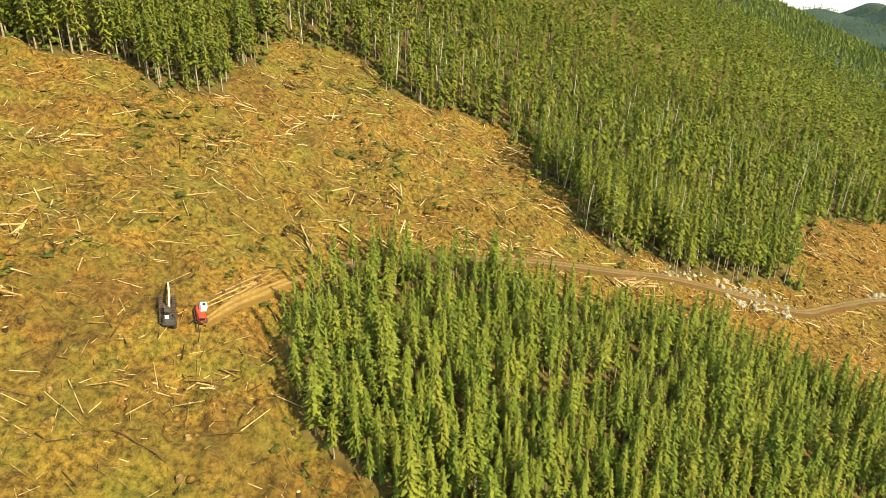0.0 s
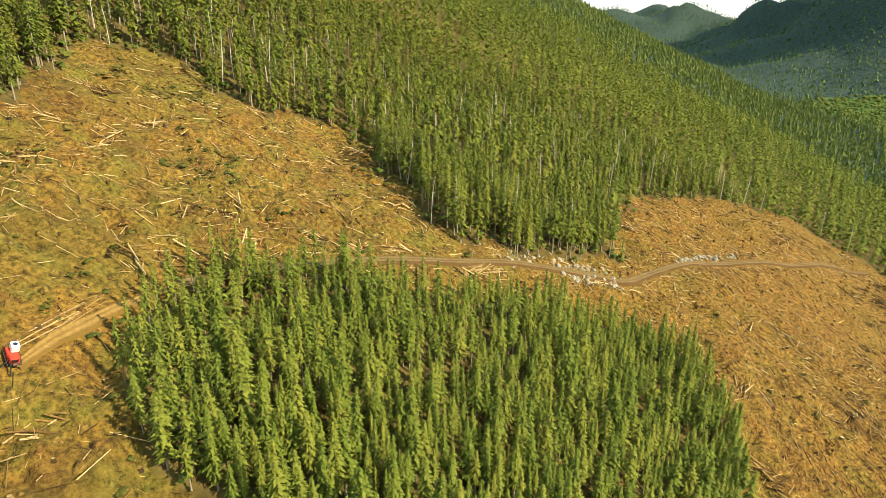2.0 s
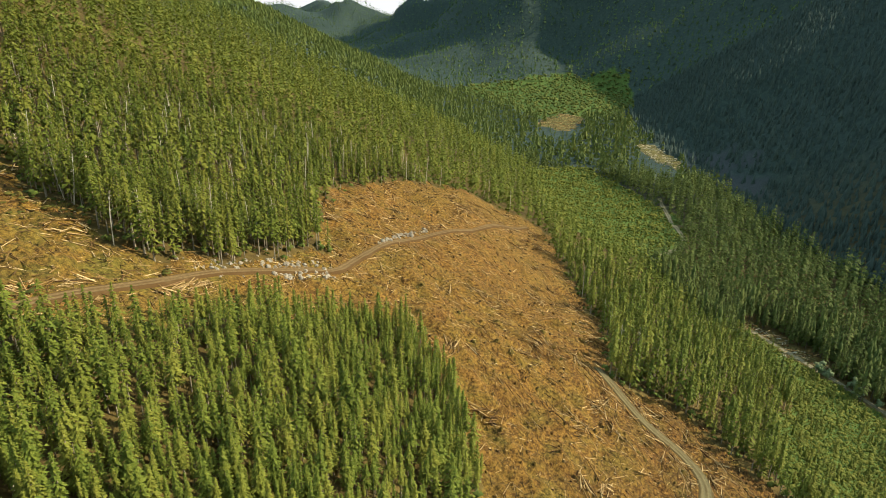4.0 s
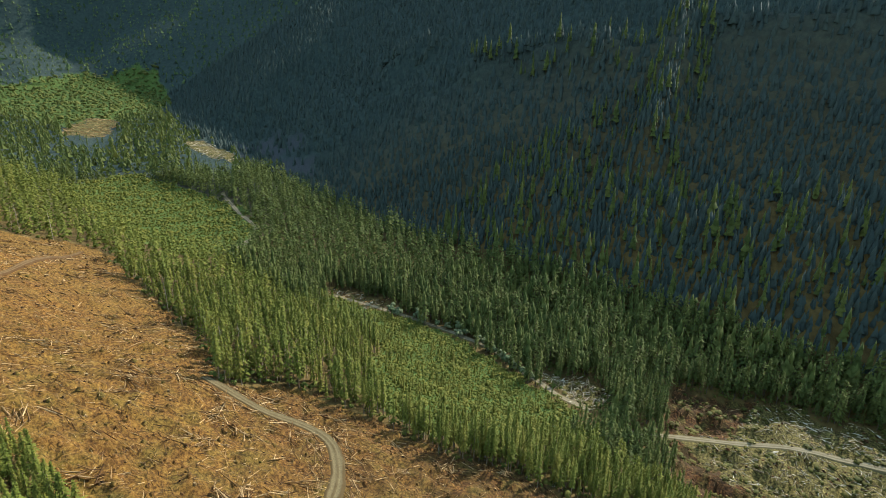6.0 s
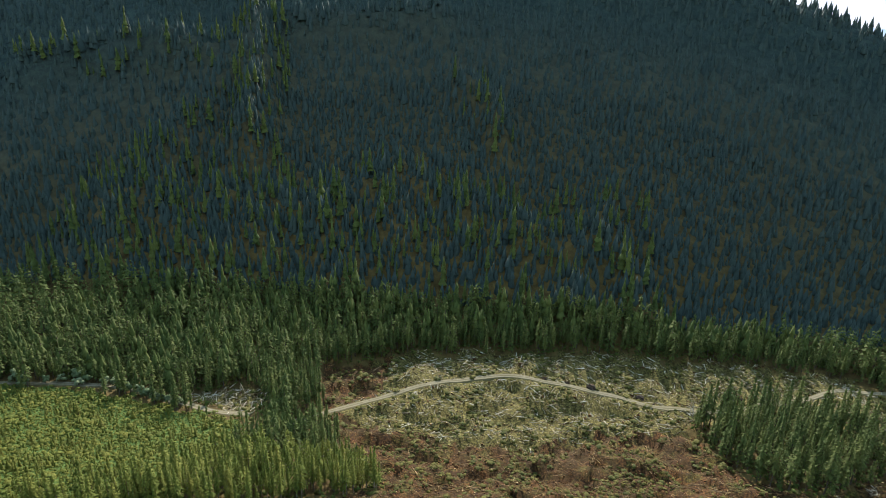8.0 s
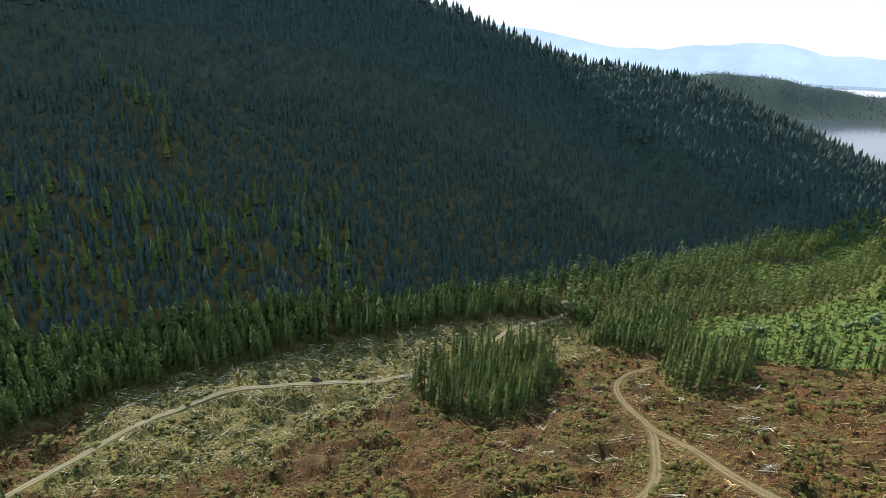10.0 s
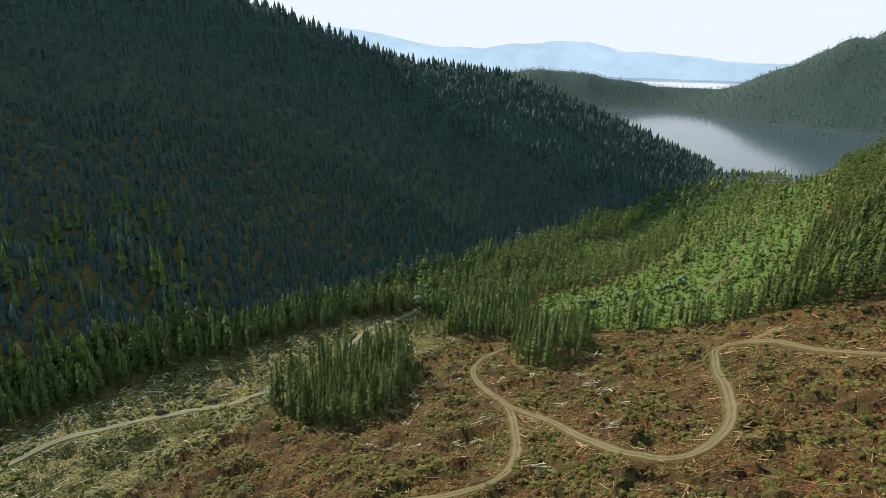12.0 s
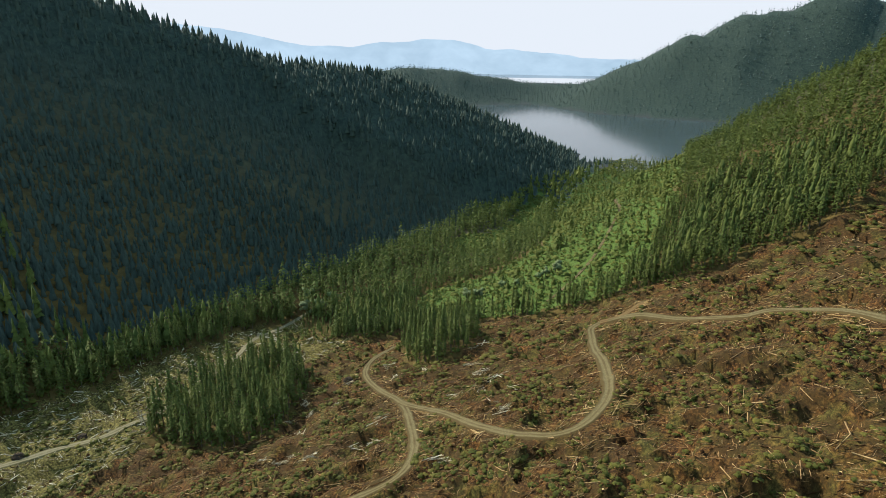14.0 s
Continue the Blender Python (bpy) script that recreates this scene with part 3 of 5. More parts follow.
def planted(name, shapes, x, y, high, mats, label, category, seed, slim=(0.85, 1.25), kind="stuff", sink=0.0):
    """Many plants joined in one mesh. shapes: lists of (corners, triangles, material index) one metre high."""
    rng = np.random.RandomState(seed)
    n = len(x)
    z = land(x, y) - sink
    close = np.hypot(x, y) < 600
    z[close] += rough_ground(x[close], y[close]) * zones(x[close], y[close])[0]
    pick = rng.randint(0, len(shapes), n)
    c, s = rotated(rng, n)
    fat = rng.uniform(slim[0], slim[1], n) * high
    tint = rng.uniform(0, 1, n)
    VV, TT, KK, MM, base = [], [], [], [], 0
    for q, shape in enumerate(shapes):
        w = np.where(pick == q)[0]
        if not len(w):
            continue
        for v, t, mi in shape:
            P = np.empty((len(w), len(v), 3), np.float32)
            P[..., 0] = (v[None, :, 0] * c[w, None] - v[None, :, 1] * s[w, None]) * fat[w, None] + x[w, None]
            P[..., 1] = (v[None, :, 0] * s[w, None] + v[None, :, 1] * c[w, None]) * fat[w, None] + y[w, None]
            P[..., 2] = v[None, :, 2] * high[w, None] + z[w, None]
            VV.append(P.reshape(-1, 3))
            TT.append((t[None] + (np.arange(len(w)) * len(v))[:, None, None] + base).reshape(-1, 3))
            KK.append(np.repeat(tint[w], len(v)))
            MM.append(np.full(len(w) * len(t), mi))
            base += len(w) * len(v)
    me = tri_mesh(name, np.concatenate(VV), np.concatenate(TT), mats, np.concatenate(KK), np.concatenate(MM))
    return tagged(new(name, me), label, category, kind=kind)


def scatter(gap, box, seed, jitter=0.5):
    rng = np.random.RandomState(seed)
    gx, gy = np.meshgrid(np.arange(box[0], box[2], gap), np.arange(box[1], box[3], gap))
    gx = gx + rng.uniform(-jitter, jitter, gx.shape) * gap
    gy = gy + rng.uniform(-jitter, jitter, gy.shape) * gap
    return gx.ravel(), gy.ravel()


def smooth_line(pts, step):
    """A gliding line through the plan's points, with a place every step metres."""
    p = np.array(pts, float)
    q = np.concatenate([[2 * p[0] - p[1]], p, [2 * p[-1] - p[-2]]])
    out = []
    for i in range(1, len(q) - 2):
        m = max(2, int(np.hypot(*(q[i + 1] - q[i])) / step))
        for t in np.arange(m) / m:
            out.append(0.5 * (2 * q[i] + (q[i + 1] - q[i - 1]) * t + (2 * q[i - 1] - 5 * q[i] + 4 * q[i + 1] - q[i + 2]) * t * t
                              + (3 * q[i] - q[i - 1] - 3 * q[i + 1] + q[i + 2]) * t ** 3))
    out.append(p[-1])
    return np.array(out)


def make_road(name, key, mat, label, lift=0.35):
    pts, half = ROADS[key]
    c = smooth_line(pts, 3.0)
    d = np.gradient(c, axis=0)
    d /= np.linalg.norm(d, axis=1)[:, None]
    nrm = np.stack([d[:, 1], -d[:, 0]], -1)
    zc = land(c[:, 0], c[:, 1])
    zc = np.convolve(np.pad(zc, 3, "edge"), np.ones(7) / 7, "valid")
    wob = 0.35 * waves(c[:, 0], c[:, 1], 22, 41, 2)
    prof = [(-1.7, None), (-1.05, 0.1), (-0.8, 0.12), (-0.6, 0.02), (-0.36, 0.04), (-0.14, 0.22), (0.14, 0.22), (0.36, 0.04), (0.6, 0.02), (0.8, 0.12), (1.05, 0.1), (1.7, None)]
    worn = np.array([0, 0, 0.45, 1, 1, 0.3, 0.3, 1, 1, 0.45, 0, 0])
    rows = []
    for f, up in prof:
        e = c + nrm * ((half + wob) * f)[:, None]
        g = land(e[:, 0], e[:, 1])
        z = g - 0.9 if up is None else np.maximum(zc * 0.6 + g * 0.4, g) + up + lift
        rows.append(np.column_stack([e, z]))
    n, k = len(c), len(prof)
    V = np.stack(rows, 1).reshape(-1, 3)
    i = (np.arange(n - 1)[:, None] * k + np.arange(k - 1)[None]).ravel()
    me = tri_mesh(name, V, np.stack([i, i + 1, i + k + 1, i + k], -1)[:, ::-1], [mat], np.tile(worn, n))
    me.polygons.foreach_set("use_smooth", np.ones(len(i), bool))
    return tagged(new(name, me), label, "road", kind="structure")


make_road("road", "track_top", EARTH, "rutted brown gravel track across the logged slope")
make_road("path", "skid", SKID, "bare earth skid trail dragged across the slope", 0.12)
make_road("road", "road_mid", GRAVEL, "curving brown gravel logging road")
make_road("road", "road_pale", GRAVEL_PALE, "pale gravel road across bleached slash")
make_road("road", "road_low", GRAVEL, "winding gravel logging road down the slope")
make_road("road", "road_bend", GRAVEL, "gravel logging road with a wide hairpin bend")
make_road("road", "road_spur", EARTH, "short earth spur road at a landing")
make_road("path", "stream", GRAVEL_PALE, "pale gravel stream bed between trees")
make_road("path", "track_low", GRAVEL_PALE, "narrow pale track below green brush")
make_road("path", "road_far", GRAVEL, "distant pale track through green brush")

# shapes by distance
CROWN_TREE = [feather_tree(k, 25, 6, 5, 0.086 + 0.014 * (k % 3), 0.08 + 0.07 * (k % 4), 0.0255) for k in range(8)]
CROWN_NEAR = [feather_tree(10 + k, 17, 5, 3, 0.09 + 0.014 * (k % 3), 0.16 + 0.07 * (k % 4), 0.033) for k in range(8)]
CROWN_MID = [feather_tree(20 + k, 11, 4, 2, 0.085 + 0.012 * (k % 3), 0.3 + 0.11 * (k % 3), 0.055) for k in range(6)]
CROWN_EDGE = [feather_tree(120 + k, 17, 4, 2, 0.085 + 0.012 * (k % 3), 0.1 + 0.07 * (k % 4), 0.05) for k in range(8)]
CROWN_WIDE = [spire_shape(30 + k, 3, 6, 0.17 + 0.02 * (k % 3)) for k in range(6)]
CROWN_TALL = [spire_shape(35 + k, 7, 7, 0.105 + 0.012 * (k % 3), 0.12) for k in range(6)]
CROWN_FAR = [feather_tree(40 + k, 9, 4, 1, 0.12 + 0.015 * (k % 3), 0.12, 0.085) for k in range(6)]
CROWN_FAR_WIDE = [spire_shape(50 + k, 3, 5, 0.2 + 0.02 * (k % 3), 0.0) for k in range(6)]
CROWN_TINY = [branch_tree(60 + k, 3, 4, 0.2, 0.0, 0.8) for k in range(5)]
CROWN_SPECK = [branch_tree(70 + k, 2, 3, 0.24, 0.0, 0.8) for k in range(5)]
TRUNK = trunk_shape(4, 0.012)
MATS = [NEEDLES, BARK_PALE]
MATS_HAZED = [NEEDLES_HAZED, BARK]
SHAPES_NEAR = [[(v, t, 0), (*TRUNK, 1)] for v, t in CROWN_NEAR]
SHAPES_CLUMP = [[(*feather_tree(140 + k, 20, 5, 2, 0.085 + 0.012 * (k % 3), 0.14 + 0.08 * (k % 4), 0.04), 0), (*TRUNK, 1)] for k in range(6)]
SHAPES_MID = [[(v, t, 0), (*pole_shape(), 1)] for v, t in CROWN_MID]
SHAPES_EDGE = [[(v, t, 0), (*pole_shape(), 1)] for v, t in CROWN_EDGE]
SHAPES_VALLEY = [[(*feather_tree(230 + k, 11, 4, 2, 0.14 + 0.015 * (k % 3), 0.06, 0.07), 0), (*pole_shape(), 1)] for k in range(5)] + [[(*spire_shape(26 + k, 7, 7, 0.15 + 0.02 * k, 0.06), 0)] for k in range(2)]
SHAPES_WIDE = [[(v, t, 0)] for v, t in CROWN_WIDE]
SHAPES_TALL = [[(v, t, 0), (*pole_shape(), 1)] for v, t in CROWN_TALL]
SHAPES_FAR = [[(v, t, 0)] for v, t in CROWN_FAR]
SHAPES_FAR_WIDE = [[(v, t, 0)] for v, t in CROWN_FAR_WIDE]
SHAPES_TINY = [[(v, t, 0)] for v, t in CROWN_TINY]
SHAPES_SPECK = [[(v, t, 0)] for v, t in CROWN_SPECK]


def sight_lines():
    """How high the land stands before each distance, as seen from the camera."""
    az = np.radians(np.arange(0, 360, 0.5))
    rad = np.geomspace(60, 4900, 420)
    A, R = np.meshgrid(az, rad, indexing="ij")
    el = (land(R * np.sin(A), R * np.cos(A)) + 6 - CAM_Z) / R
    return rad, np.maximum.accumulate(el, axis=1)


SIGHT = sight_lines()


def seen_by_camera(x, y, h):
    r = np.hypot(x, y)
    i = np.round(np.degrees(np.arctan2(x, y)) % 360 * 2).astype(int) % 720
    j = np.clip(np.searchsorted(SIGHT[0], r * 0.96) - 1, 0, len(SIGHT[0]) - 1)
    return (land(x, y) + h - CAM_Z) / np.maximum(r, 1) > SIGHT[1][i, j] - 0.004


def wooded(x, y):
    """Places where forest stands."""
    cut, brush, pale = zones(x, y)
    s, w = along(x, y)
    z = land(x, y)
    a = np.degrees(np.arctan2(x, y)) % 360
    seen = (a < 222) | (a > 318)
    return ~cut & ~brush & (z > 2) & (seen | (np.hypot(x, y) < 160)) & (~inside(GREY_PATCH, x + 30 * waves(x, y, 90, 81, 3), y + 30 * waves(x, y, 80, 82, 3)) | (waves(x, y, 13, 83, 2) > 0.35)) & road_clear(x, y, 1.5)


def tall(x, y, rng):
    """Height of the forest at a place."""
    s, w = along(x, y)
    h = np.where(w > 600, 22.0, np.where(w > 430, 23.0, np.where(w > 330, 22.0, 20.0)))
    # Trees before these openings are lowered so the camera sees over them.
    for p in (LAND_A, LAND_B, SLASH_A, SLASH_B):
        for f in (0.97, 0.93, 0.89):
            h = np.where(inside([(px * f, py * f) for px, py in p], x, y), 7.0, h)
    # Kept low so the alders behind stay visible to the camera.
    h = np.where(inside([(108, -450), (150, -465), (160, -535), (112, -522)], x, y), 9.0, h)
    h = np.where(inside(PATCH, x, y), 13.2, h)
    h = np.where(inside(CLUMP_A, x, y), 29.0, np.where(inside(CLUMP_B, x, y), 25.0, h))
    return h * np.where(w > 300, rng.uniform(0.55, 1.3, len(x)), rng.uniform(0.68, 1.2, len(x))) * (1 + 0.12 * waves(x, y, 70, 51, 2))


def by_opening(x, y, d=13.0):
    """Trees that stand within some metres of open ground."""
    near = np.zeros(len(x), bool)
    for a in np.arange(8) * 0.785:
        cut, brush, pale = zones(x + d * np.cos(a), y + d * np.sin(a))
        near |= cut | brush
    return near


def stand(name, gap, r0, r1, shapes, seed, label, keep=None, mats=MATS, grow=1.0, edge=None, sink=0.0):
    x, y = scatter(gap, (-r1, -r1, r1, r1), seed)
    r = np.hypot(x, y)
    k = (r >= r0) & (r < r1)
    x, y = x[k], y[k]
    k = wooded(x, y)
    k &= (np.random.RandomState(seed + 5).uniform(0, 1, len(x)) < 0.95 + 0.3 * waves(x, y, 23, 53, 2)) | (np.hypot(x, y) > 560)
    if keep is not None:
        k &= keep(x, y)
    x, y = x[k], y[k]
    h = tall(x, y, np.random.RandomState(seed + 1)) * grow
    # Beyond 400 m only trees the camera can see are planted.
    k = seen_by_camera(x, y, h) | (np.hypot(x, y) < 400)
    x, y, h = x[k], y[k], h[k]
    if edge is not None:
        k = by_opening(x, y)
        planted(name, edge, x[k], y[k], h[k], mats, "slender conifers along the edge of the forest", "forest", seed + 3)
        x, y, h = x[~k], y[~k], h[~k]
    return planted(name, shapes, x, y, h, mats, label, "forest", seed + 2, sink=sink * h)


# The bluish needles start where the mountain's shade does.
shade_foot = lambda s: np.interp(s, [-1100, -700, -300, 400, 600, 1000, 1600], [520, 500, 495, 490, 500, 560, 700])
far_side = lambda x, y: along(x, y)[1] > shade_foot(along(x, y)[0])


def emergent(x, y):
    """Scattered places low on the mountain's shoulder and along its spurs."""
    s, w = along(x, y)
    low = (w > 480) & (s > -185) & (s < 430) & (w < 645 + 20 * waves(s, w, 60, 97, 2))
    ribs = band(s, w, [(300, 840), (275, 750), (262, 680), (335, 640)], 50) + band(s, w, [(345, 790), (523, 793), (790, 790)], 24) + band(s, w, [(18, 775), (-25, 700)], 24) > 0.45
    return (low | ribs) & (waves(x, y, 48, 98, 3) > -0.2)


# Southern hillside takes the darker valley needles too, toned as trees against light.
shady = lambda x, y: (along(x, y)[1] > 270) | (along(x, y)[0] < -260)
in_clump = lambda x, y: inside(CLUMP_A, x, y) | inside(CLUMP_B, x, y)
valley = lambda x, y: shady(x, y) & ~far_side(x, y) & ~in_clump(x, y)
near_side = lambda x, y: ~shady(x, y) & ~in_clump(x, y)
off_patch = lambda x, y: ~inside(PATCH, x, y)
MATS_VALLEY = [NEEDLES_VALLEY, BARK]
stand("forest", 3.6, 0, 250, SHAPES_NEAR, 100, "dense sunlit second-growth conifers with pale trunks", off_patch)
stand("forest", 6.0, 250, 560, SHAPES_CLUMP, 113, "clump of tall slender conifers left in the clearing", in_clump, MATS_VALLEY)
stand("forest", 5.0, 250, 430, SHAPES_MID, 110, "dense green conifer forest on the hillside", near_side, edge=SHAPES_EDGE)
stand("forest", 8.0, 430, 900, SHAPES_FAR, 115, "green conifer forest along the valley side", near_side)
stand("forest", 4.9, 250, 560, SHAPES_VALLEY, 117, "tall conifers on the valley floor", valley, MATS_VALLEY, edge=SHAPES_EDGE)
stand("forest", 6.8, 560, 950, SHAPES_FAR, 118, "conifer forest on the valley floor", valley, MATS_VALLEY)
# Crowns are sunk to close dark gaps that haze would soften.
stand("forest", 6.8, 250, 800, SHAPES_WIDE, 120, "dark old conifers under the shaded mountain", far_side, MATS_HAZED, 0.95, sink=0.38)
stand("forest", 13.0, 250, 1000, SHAPES_TALL, 121, "tall old conifers standing over the dark canopy", emergent, MATS_VALLEY, 1.18)
stand("forest", 13.0, 900, 1700, SHAPES_TINY, 130, "distant conifer forest along the valley", lambda x, y: ~far_side(x, y), MATS_VALLEY)
stand("forest", 10.0, 800, 1700, SHAPES_FAR_WIDE, 140, "dark conifer forest on the far mountain", far_side, MATS_HAZED, 1.1, sink=0.45)
stand("forest", 21.0, 1700, 3900, SHAPES_SPECK, 150, "far woods on the hills beyond the lake", lambda x, y: y < 0, [NEEDLES_FAR_HAZE, BARK], 0.7)
stand("forest", 19.0, 1700, 3900, SHAPES_SPECK, 152, "sunlit woods on the hills at the valley head", lambda x, y: y >= 0, [NEEDLES_HEAD, BARK], 0.8)


# the stand left in the clearing: trees of their own nearest, the rest joined
def make_tree(v, t):
    tree = new("conifer_tree")
    trunk = new("trunk", tri_mesh("trunk", *trunk_shape(6, 0.014), [BARK_PALE]))
    crown = new("crown", tri_mesh("crown", v, t, [NEEDLES_TREE]))
    trunk.parent = crown.parent = tree
    return tagged(tree, "slender young conifer with pale trunk in a dense stand", "tree", "trees of the uncut stand")


def make_patch():
    x, y = scatter(2.8, (-40, 60, 140, 165), 7)
    rng = np.random.RandomState(8)
    k = inside(PATCH, x, y) & (rng.uniform(0, 1, len(x)) < 1.02 + 0.22 * waves(x, y, 19, 52, 2))
    x, y = x[k], y[k]
    h = tall(x, y, rng) * rng.choice([0.7, 0.95, 1.0, 1.12], len(x))
    order = np.argsort(np.hypot(x - 20, y - 70))
    x, y, h = x[order], y[order], h[order]
    models = [make_tree(v, t) for v, t in CROWN_TREE]
    for i in range(min(300, len(x))):
        m = pose(x[i], y[i], float(land(x[i:i + 1], y[i:i + 1])[0]), 0, 0, rng.uniform(0, 360))
        f = h[i] * rng.uniform(0.95, 1.5)
        c = models[i] if i < len(models) else copy_thing(models[i % len(models)], m)
        c.matrix_basis = m @ Matrix.Diagonal((f, f, h[i], 1))
    planted("forest", SHAPES_NEAR, x[300:], y[300:], h[300:], [NEEDLES_PATCH, BARK_PALE], "dense uncut stand of young conifers amid the clearing", "forest", 9, (0.95, 1.5))


make_patch()


# ---- slash: cut logs, sticks and bark left on the ground ----
def log_shape(sides=5, bend=0.03):
    """A tapered, slightly bent log along x, one metre long and one metre thick; three sides make a plain stick."""
    V, T = [], []
    if sides == 3:
        V = [(x, r * math.cos(a), r * math.sin(a)) for x, r in ((-0.5, 0.5), (0.5, 0.3)) for a in (1.57, 3.66, 5.76)]
        return np.array(V), np.array([(0, 1, 4), (0, 4, 3), (1, 2, 5), (1, 5, 4), (2, 0, 3), (2, 3, 5)])
    for i, (x, r) in enumerate(((-0.5, 0.5), (0.0, 0.43), (0.5, 0.3))):
        for k in range(sides):
            a = 6.283 * k / sides
            V.append((x, r * math.cos(a), r * math.sin(a) + (bend if i == 1 else 0)))
    for ring in range(2):
        for k in range(sides):
            a, b = ring * sides + k, ring * sides + (k + 1) % sides
            T += [(a, b, b + sides), (a, b + sides, a + sides)]
    for k in range(1, sides - 1):
        T += [(0, k, k + 1), (2 * sides, 2 * sides + k + 1, 2 * sides + k)]
    return np.array(V, float), np.array(T)


def ground_at(x, y):
    x, y = np.atleast_1d(np.asarray(x, float)), np.atleast_1d(np.asarray(y, float))
    return land(x, y) + rough_ground(x, y) * zones(x, y)[0]


def strewn(name, x, y, length, thick, mat, label, category, seed, sides=4, up=0.4, tilt=0.12, heading=None, kind="stuff"):
    """Many sticks lying on the slope, joined in one mesh."""
    rng = np.random.RandomState(seed)
    v, t = log_shape(sides)
    n = len(x)
    a = rng.uniform(0, np.pi, n) if heading is None else heading
    e = 1.0
    gx = (land(x + e, y) - land(x - e, y)) / (2 * e)
    gy = (land(x, y + e) - land(x, y - e)) / (2 * e)
    d = np.stack([np.cos(a), np.sin(a), gx * np.cos(a) + gy * np.sin(a) + rng.normal(0, tilt, n)], -1)
    d /= np.linalg.norm(d, axis=1)[:, None]
    side = np.cross(d, np.array([0.0, 0, 1]))
    side /= np.linalg.norm(side, axis=1)[:, None]
    top = np.cross(side, d)
    z = ground_at(x, y) + thick * up
    c = np.stack([x, y, z], -1)
    P = (c[:, None] + d[:, None] * (v[None, :, 0:1] * length[:, None, None]) + side[:, None] * (v[None, :, 1:2] * thick[:, None, None])
         + top[:, None] * (v[None, :, 2:3] * thick[:, None, None]))
    T = (t[None] + (np.arange(n) * len(v))[:, None, None]).reshape(-1, 3)
    me = tri_mesh(name, P.reshape(-1, 3), T, [mat], np.repeat(rng.uniform(0, 1, n), len(v)))
    return tagged(new(name, me), label, category, kind=kind)


def stick_material(name, dark, mid, light):
    m = material(name, 0.8)
    geo = m.node_tree.nodes.new("ShaderNodeNewGeometry")
    col = ramp(m, geo.outputs["Random Per Island"], [(0.0, dark), (0.5, mid), (1.0, light)])
    n = noise_node(m, 2.5, 4, 0.7)
    col = mixed(m, ramp(m, n, [(0.35, (0.6, 0.6, 0.6)), (0.6, (0, 0, 0))]), col, tuple(c * 0.5 for c in dark))
    return finish(m, col, n, 0.4, 0.03)


STICKS = stick_material("slash_sticks", (0.06, 0.03, 0.009), (0.32, 0.185, 0.055), (0.74, 0.53, 0.24))
STICKS_OLD = stick_material("weathered_slash_sticks", (0.06, 0.028, 0.01), (0.26, 0.138, 0.045), (0.62, 0.42, 0.19))
STICKS_DARK = stick_material("bark_and_twigs", (0.03, 0.017, 0.006), (0.11, 0.064, 0.02), (0.26, 0.165, 0.055))
STICKS_PALE = stick_material("bleached_sticks", (0.14, 0.1, 0.045), (0.56, 0.46, 0.26), (0.92, 0.84, 0.62))


def in_cut(gap, r0, r1, seed, pale=None, clear=1.0):
    x, y = scatter(gap, (-r1, -r1, r1, r1), seed, 0.5)
    r = np.hypot(x, y)
    k = (r >= r0) & (r < r1)
    x, y = x[k], y[k]
    cut, brush, bleached = zones(x, y)
    a = np.degrees(np.arctan2(x, y)) % 360
    k = cut & road_clear(x, y, clear) & ((a < 222) | (a > 318))
    if pale is not None:
        k &= bleached if pale else ~bleached
    return x[k], y[k]


def slash_field(gap, r0, r1, seed, lo, hi, t0, t1, mat, label, pale=None, sides=4, tilt=0.12, up=0.4, south=False):
    x, y = in_cut(gap, r0, r1, seed, pale)
    rng = np.random.RandomState(seed + 1)
    keep = rng.uniform(0, 1, len(x)) < 0.55 + 0.45 * waves(x, y, 37, seed, 2)
    keep &= (y < -40) | (not south)
    x, y = x[keep], y[keep]
    n = len(x)
    # felled across the slope in drifts, with strays
    lie = 1.2 * waves(x, y, 90, 61, 2) + rng.normal(0, 0.75, n) + 0.4
    u = rng.uniform(0, 1, n) ** 2.2
    old = (y + 25 * waves(x, y, 60, 62, 2) < -60) & (mat is STICKS)
    for k, stuff in ((~old, mat), (old, STICKS_OLD)):
        if k.any():
            thin = 0.85 if stuff is STICKS else 1.0
            strewn("slash", x[k], y[k], (lo + (hi - lo) * u[k]) * thin, (t0 + (t1 - t0) * u[k]) * thin, stuff, label, "slash", seed + 2, sides, up, tilt, lie[k])


slash_field(2.0, 60, 330, 200, 1.3, 8.0, 0.1, 0.26, STICKS, "tan cut sticks and broken logs strewn over the slope", False, 3)
slash_field(3.0, 150, 330, 203, 1.6, 9.0, 0.2, 0.44, STICKS, "tan split logs strewn over the slope", False, 3)
slash_field(4.2, 330, 580, 205, 2.0, 8.0, 0.2, 0.45, STICKS, "tan broken logs strewn over the farther slope", False, 3)
slash_field(2.4, 60, 300, 210, 0.8, 3.2, 0.12, 0.36, STICKS_DARK, "dark bark, twigs and roots on logged ground", False, 3, 0.35, 0.6)
slash_field(4.2, 300, 560, 215, 1.2, 4.0, 0.3, 0.8, STICKS_DARK, "dark bark and root debris on logged ground", None, 3, 0.35, 0.6)
slash_field(1.75, 200, 560, 220, 1.0, 7.0, 0.26, 0.75, STICKS_PALE, "bleached grey-white sticks and split logs", True, 3, 0.3)


slash_field(7.5, 100, 420, 224, 3.0, 11.0, 0.25, 0.55, STICKS_OLD, "long weathered logs left on the older cut", False, 4, 0.1, 0.5, True)
slash_field(2.0, 130, 420, 227, 0.8, 3.6, 0.14, 0.36, STICKS_OLD, "weathered tan sticks on the older cut", False, 3, 0.3, 0.6, True)


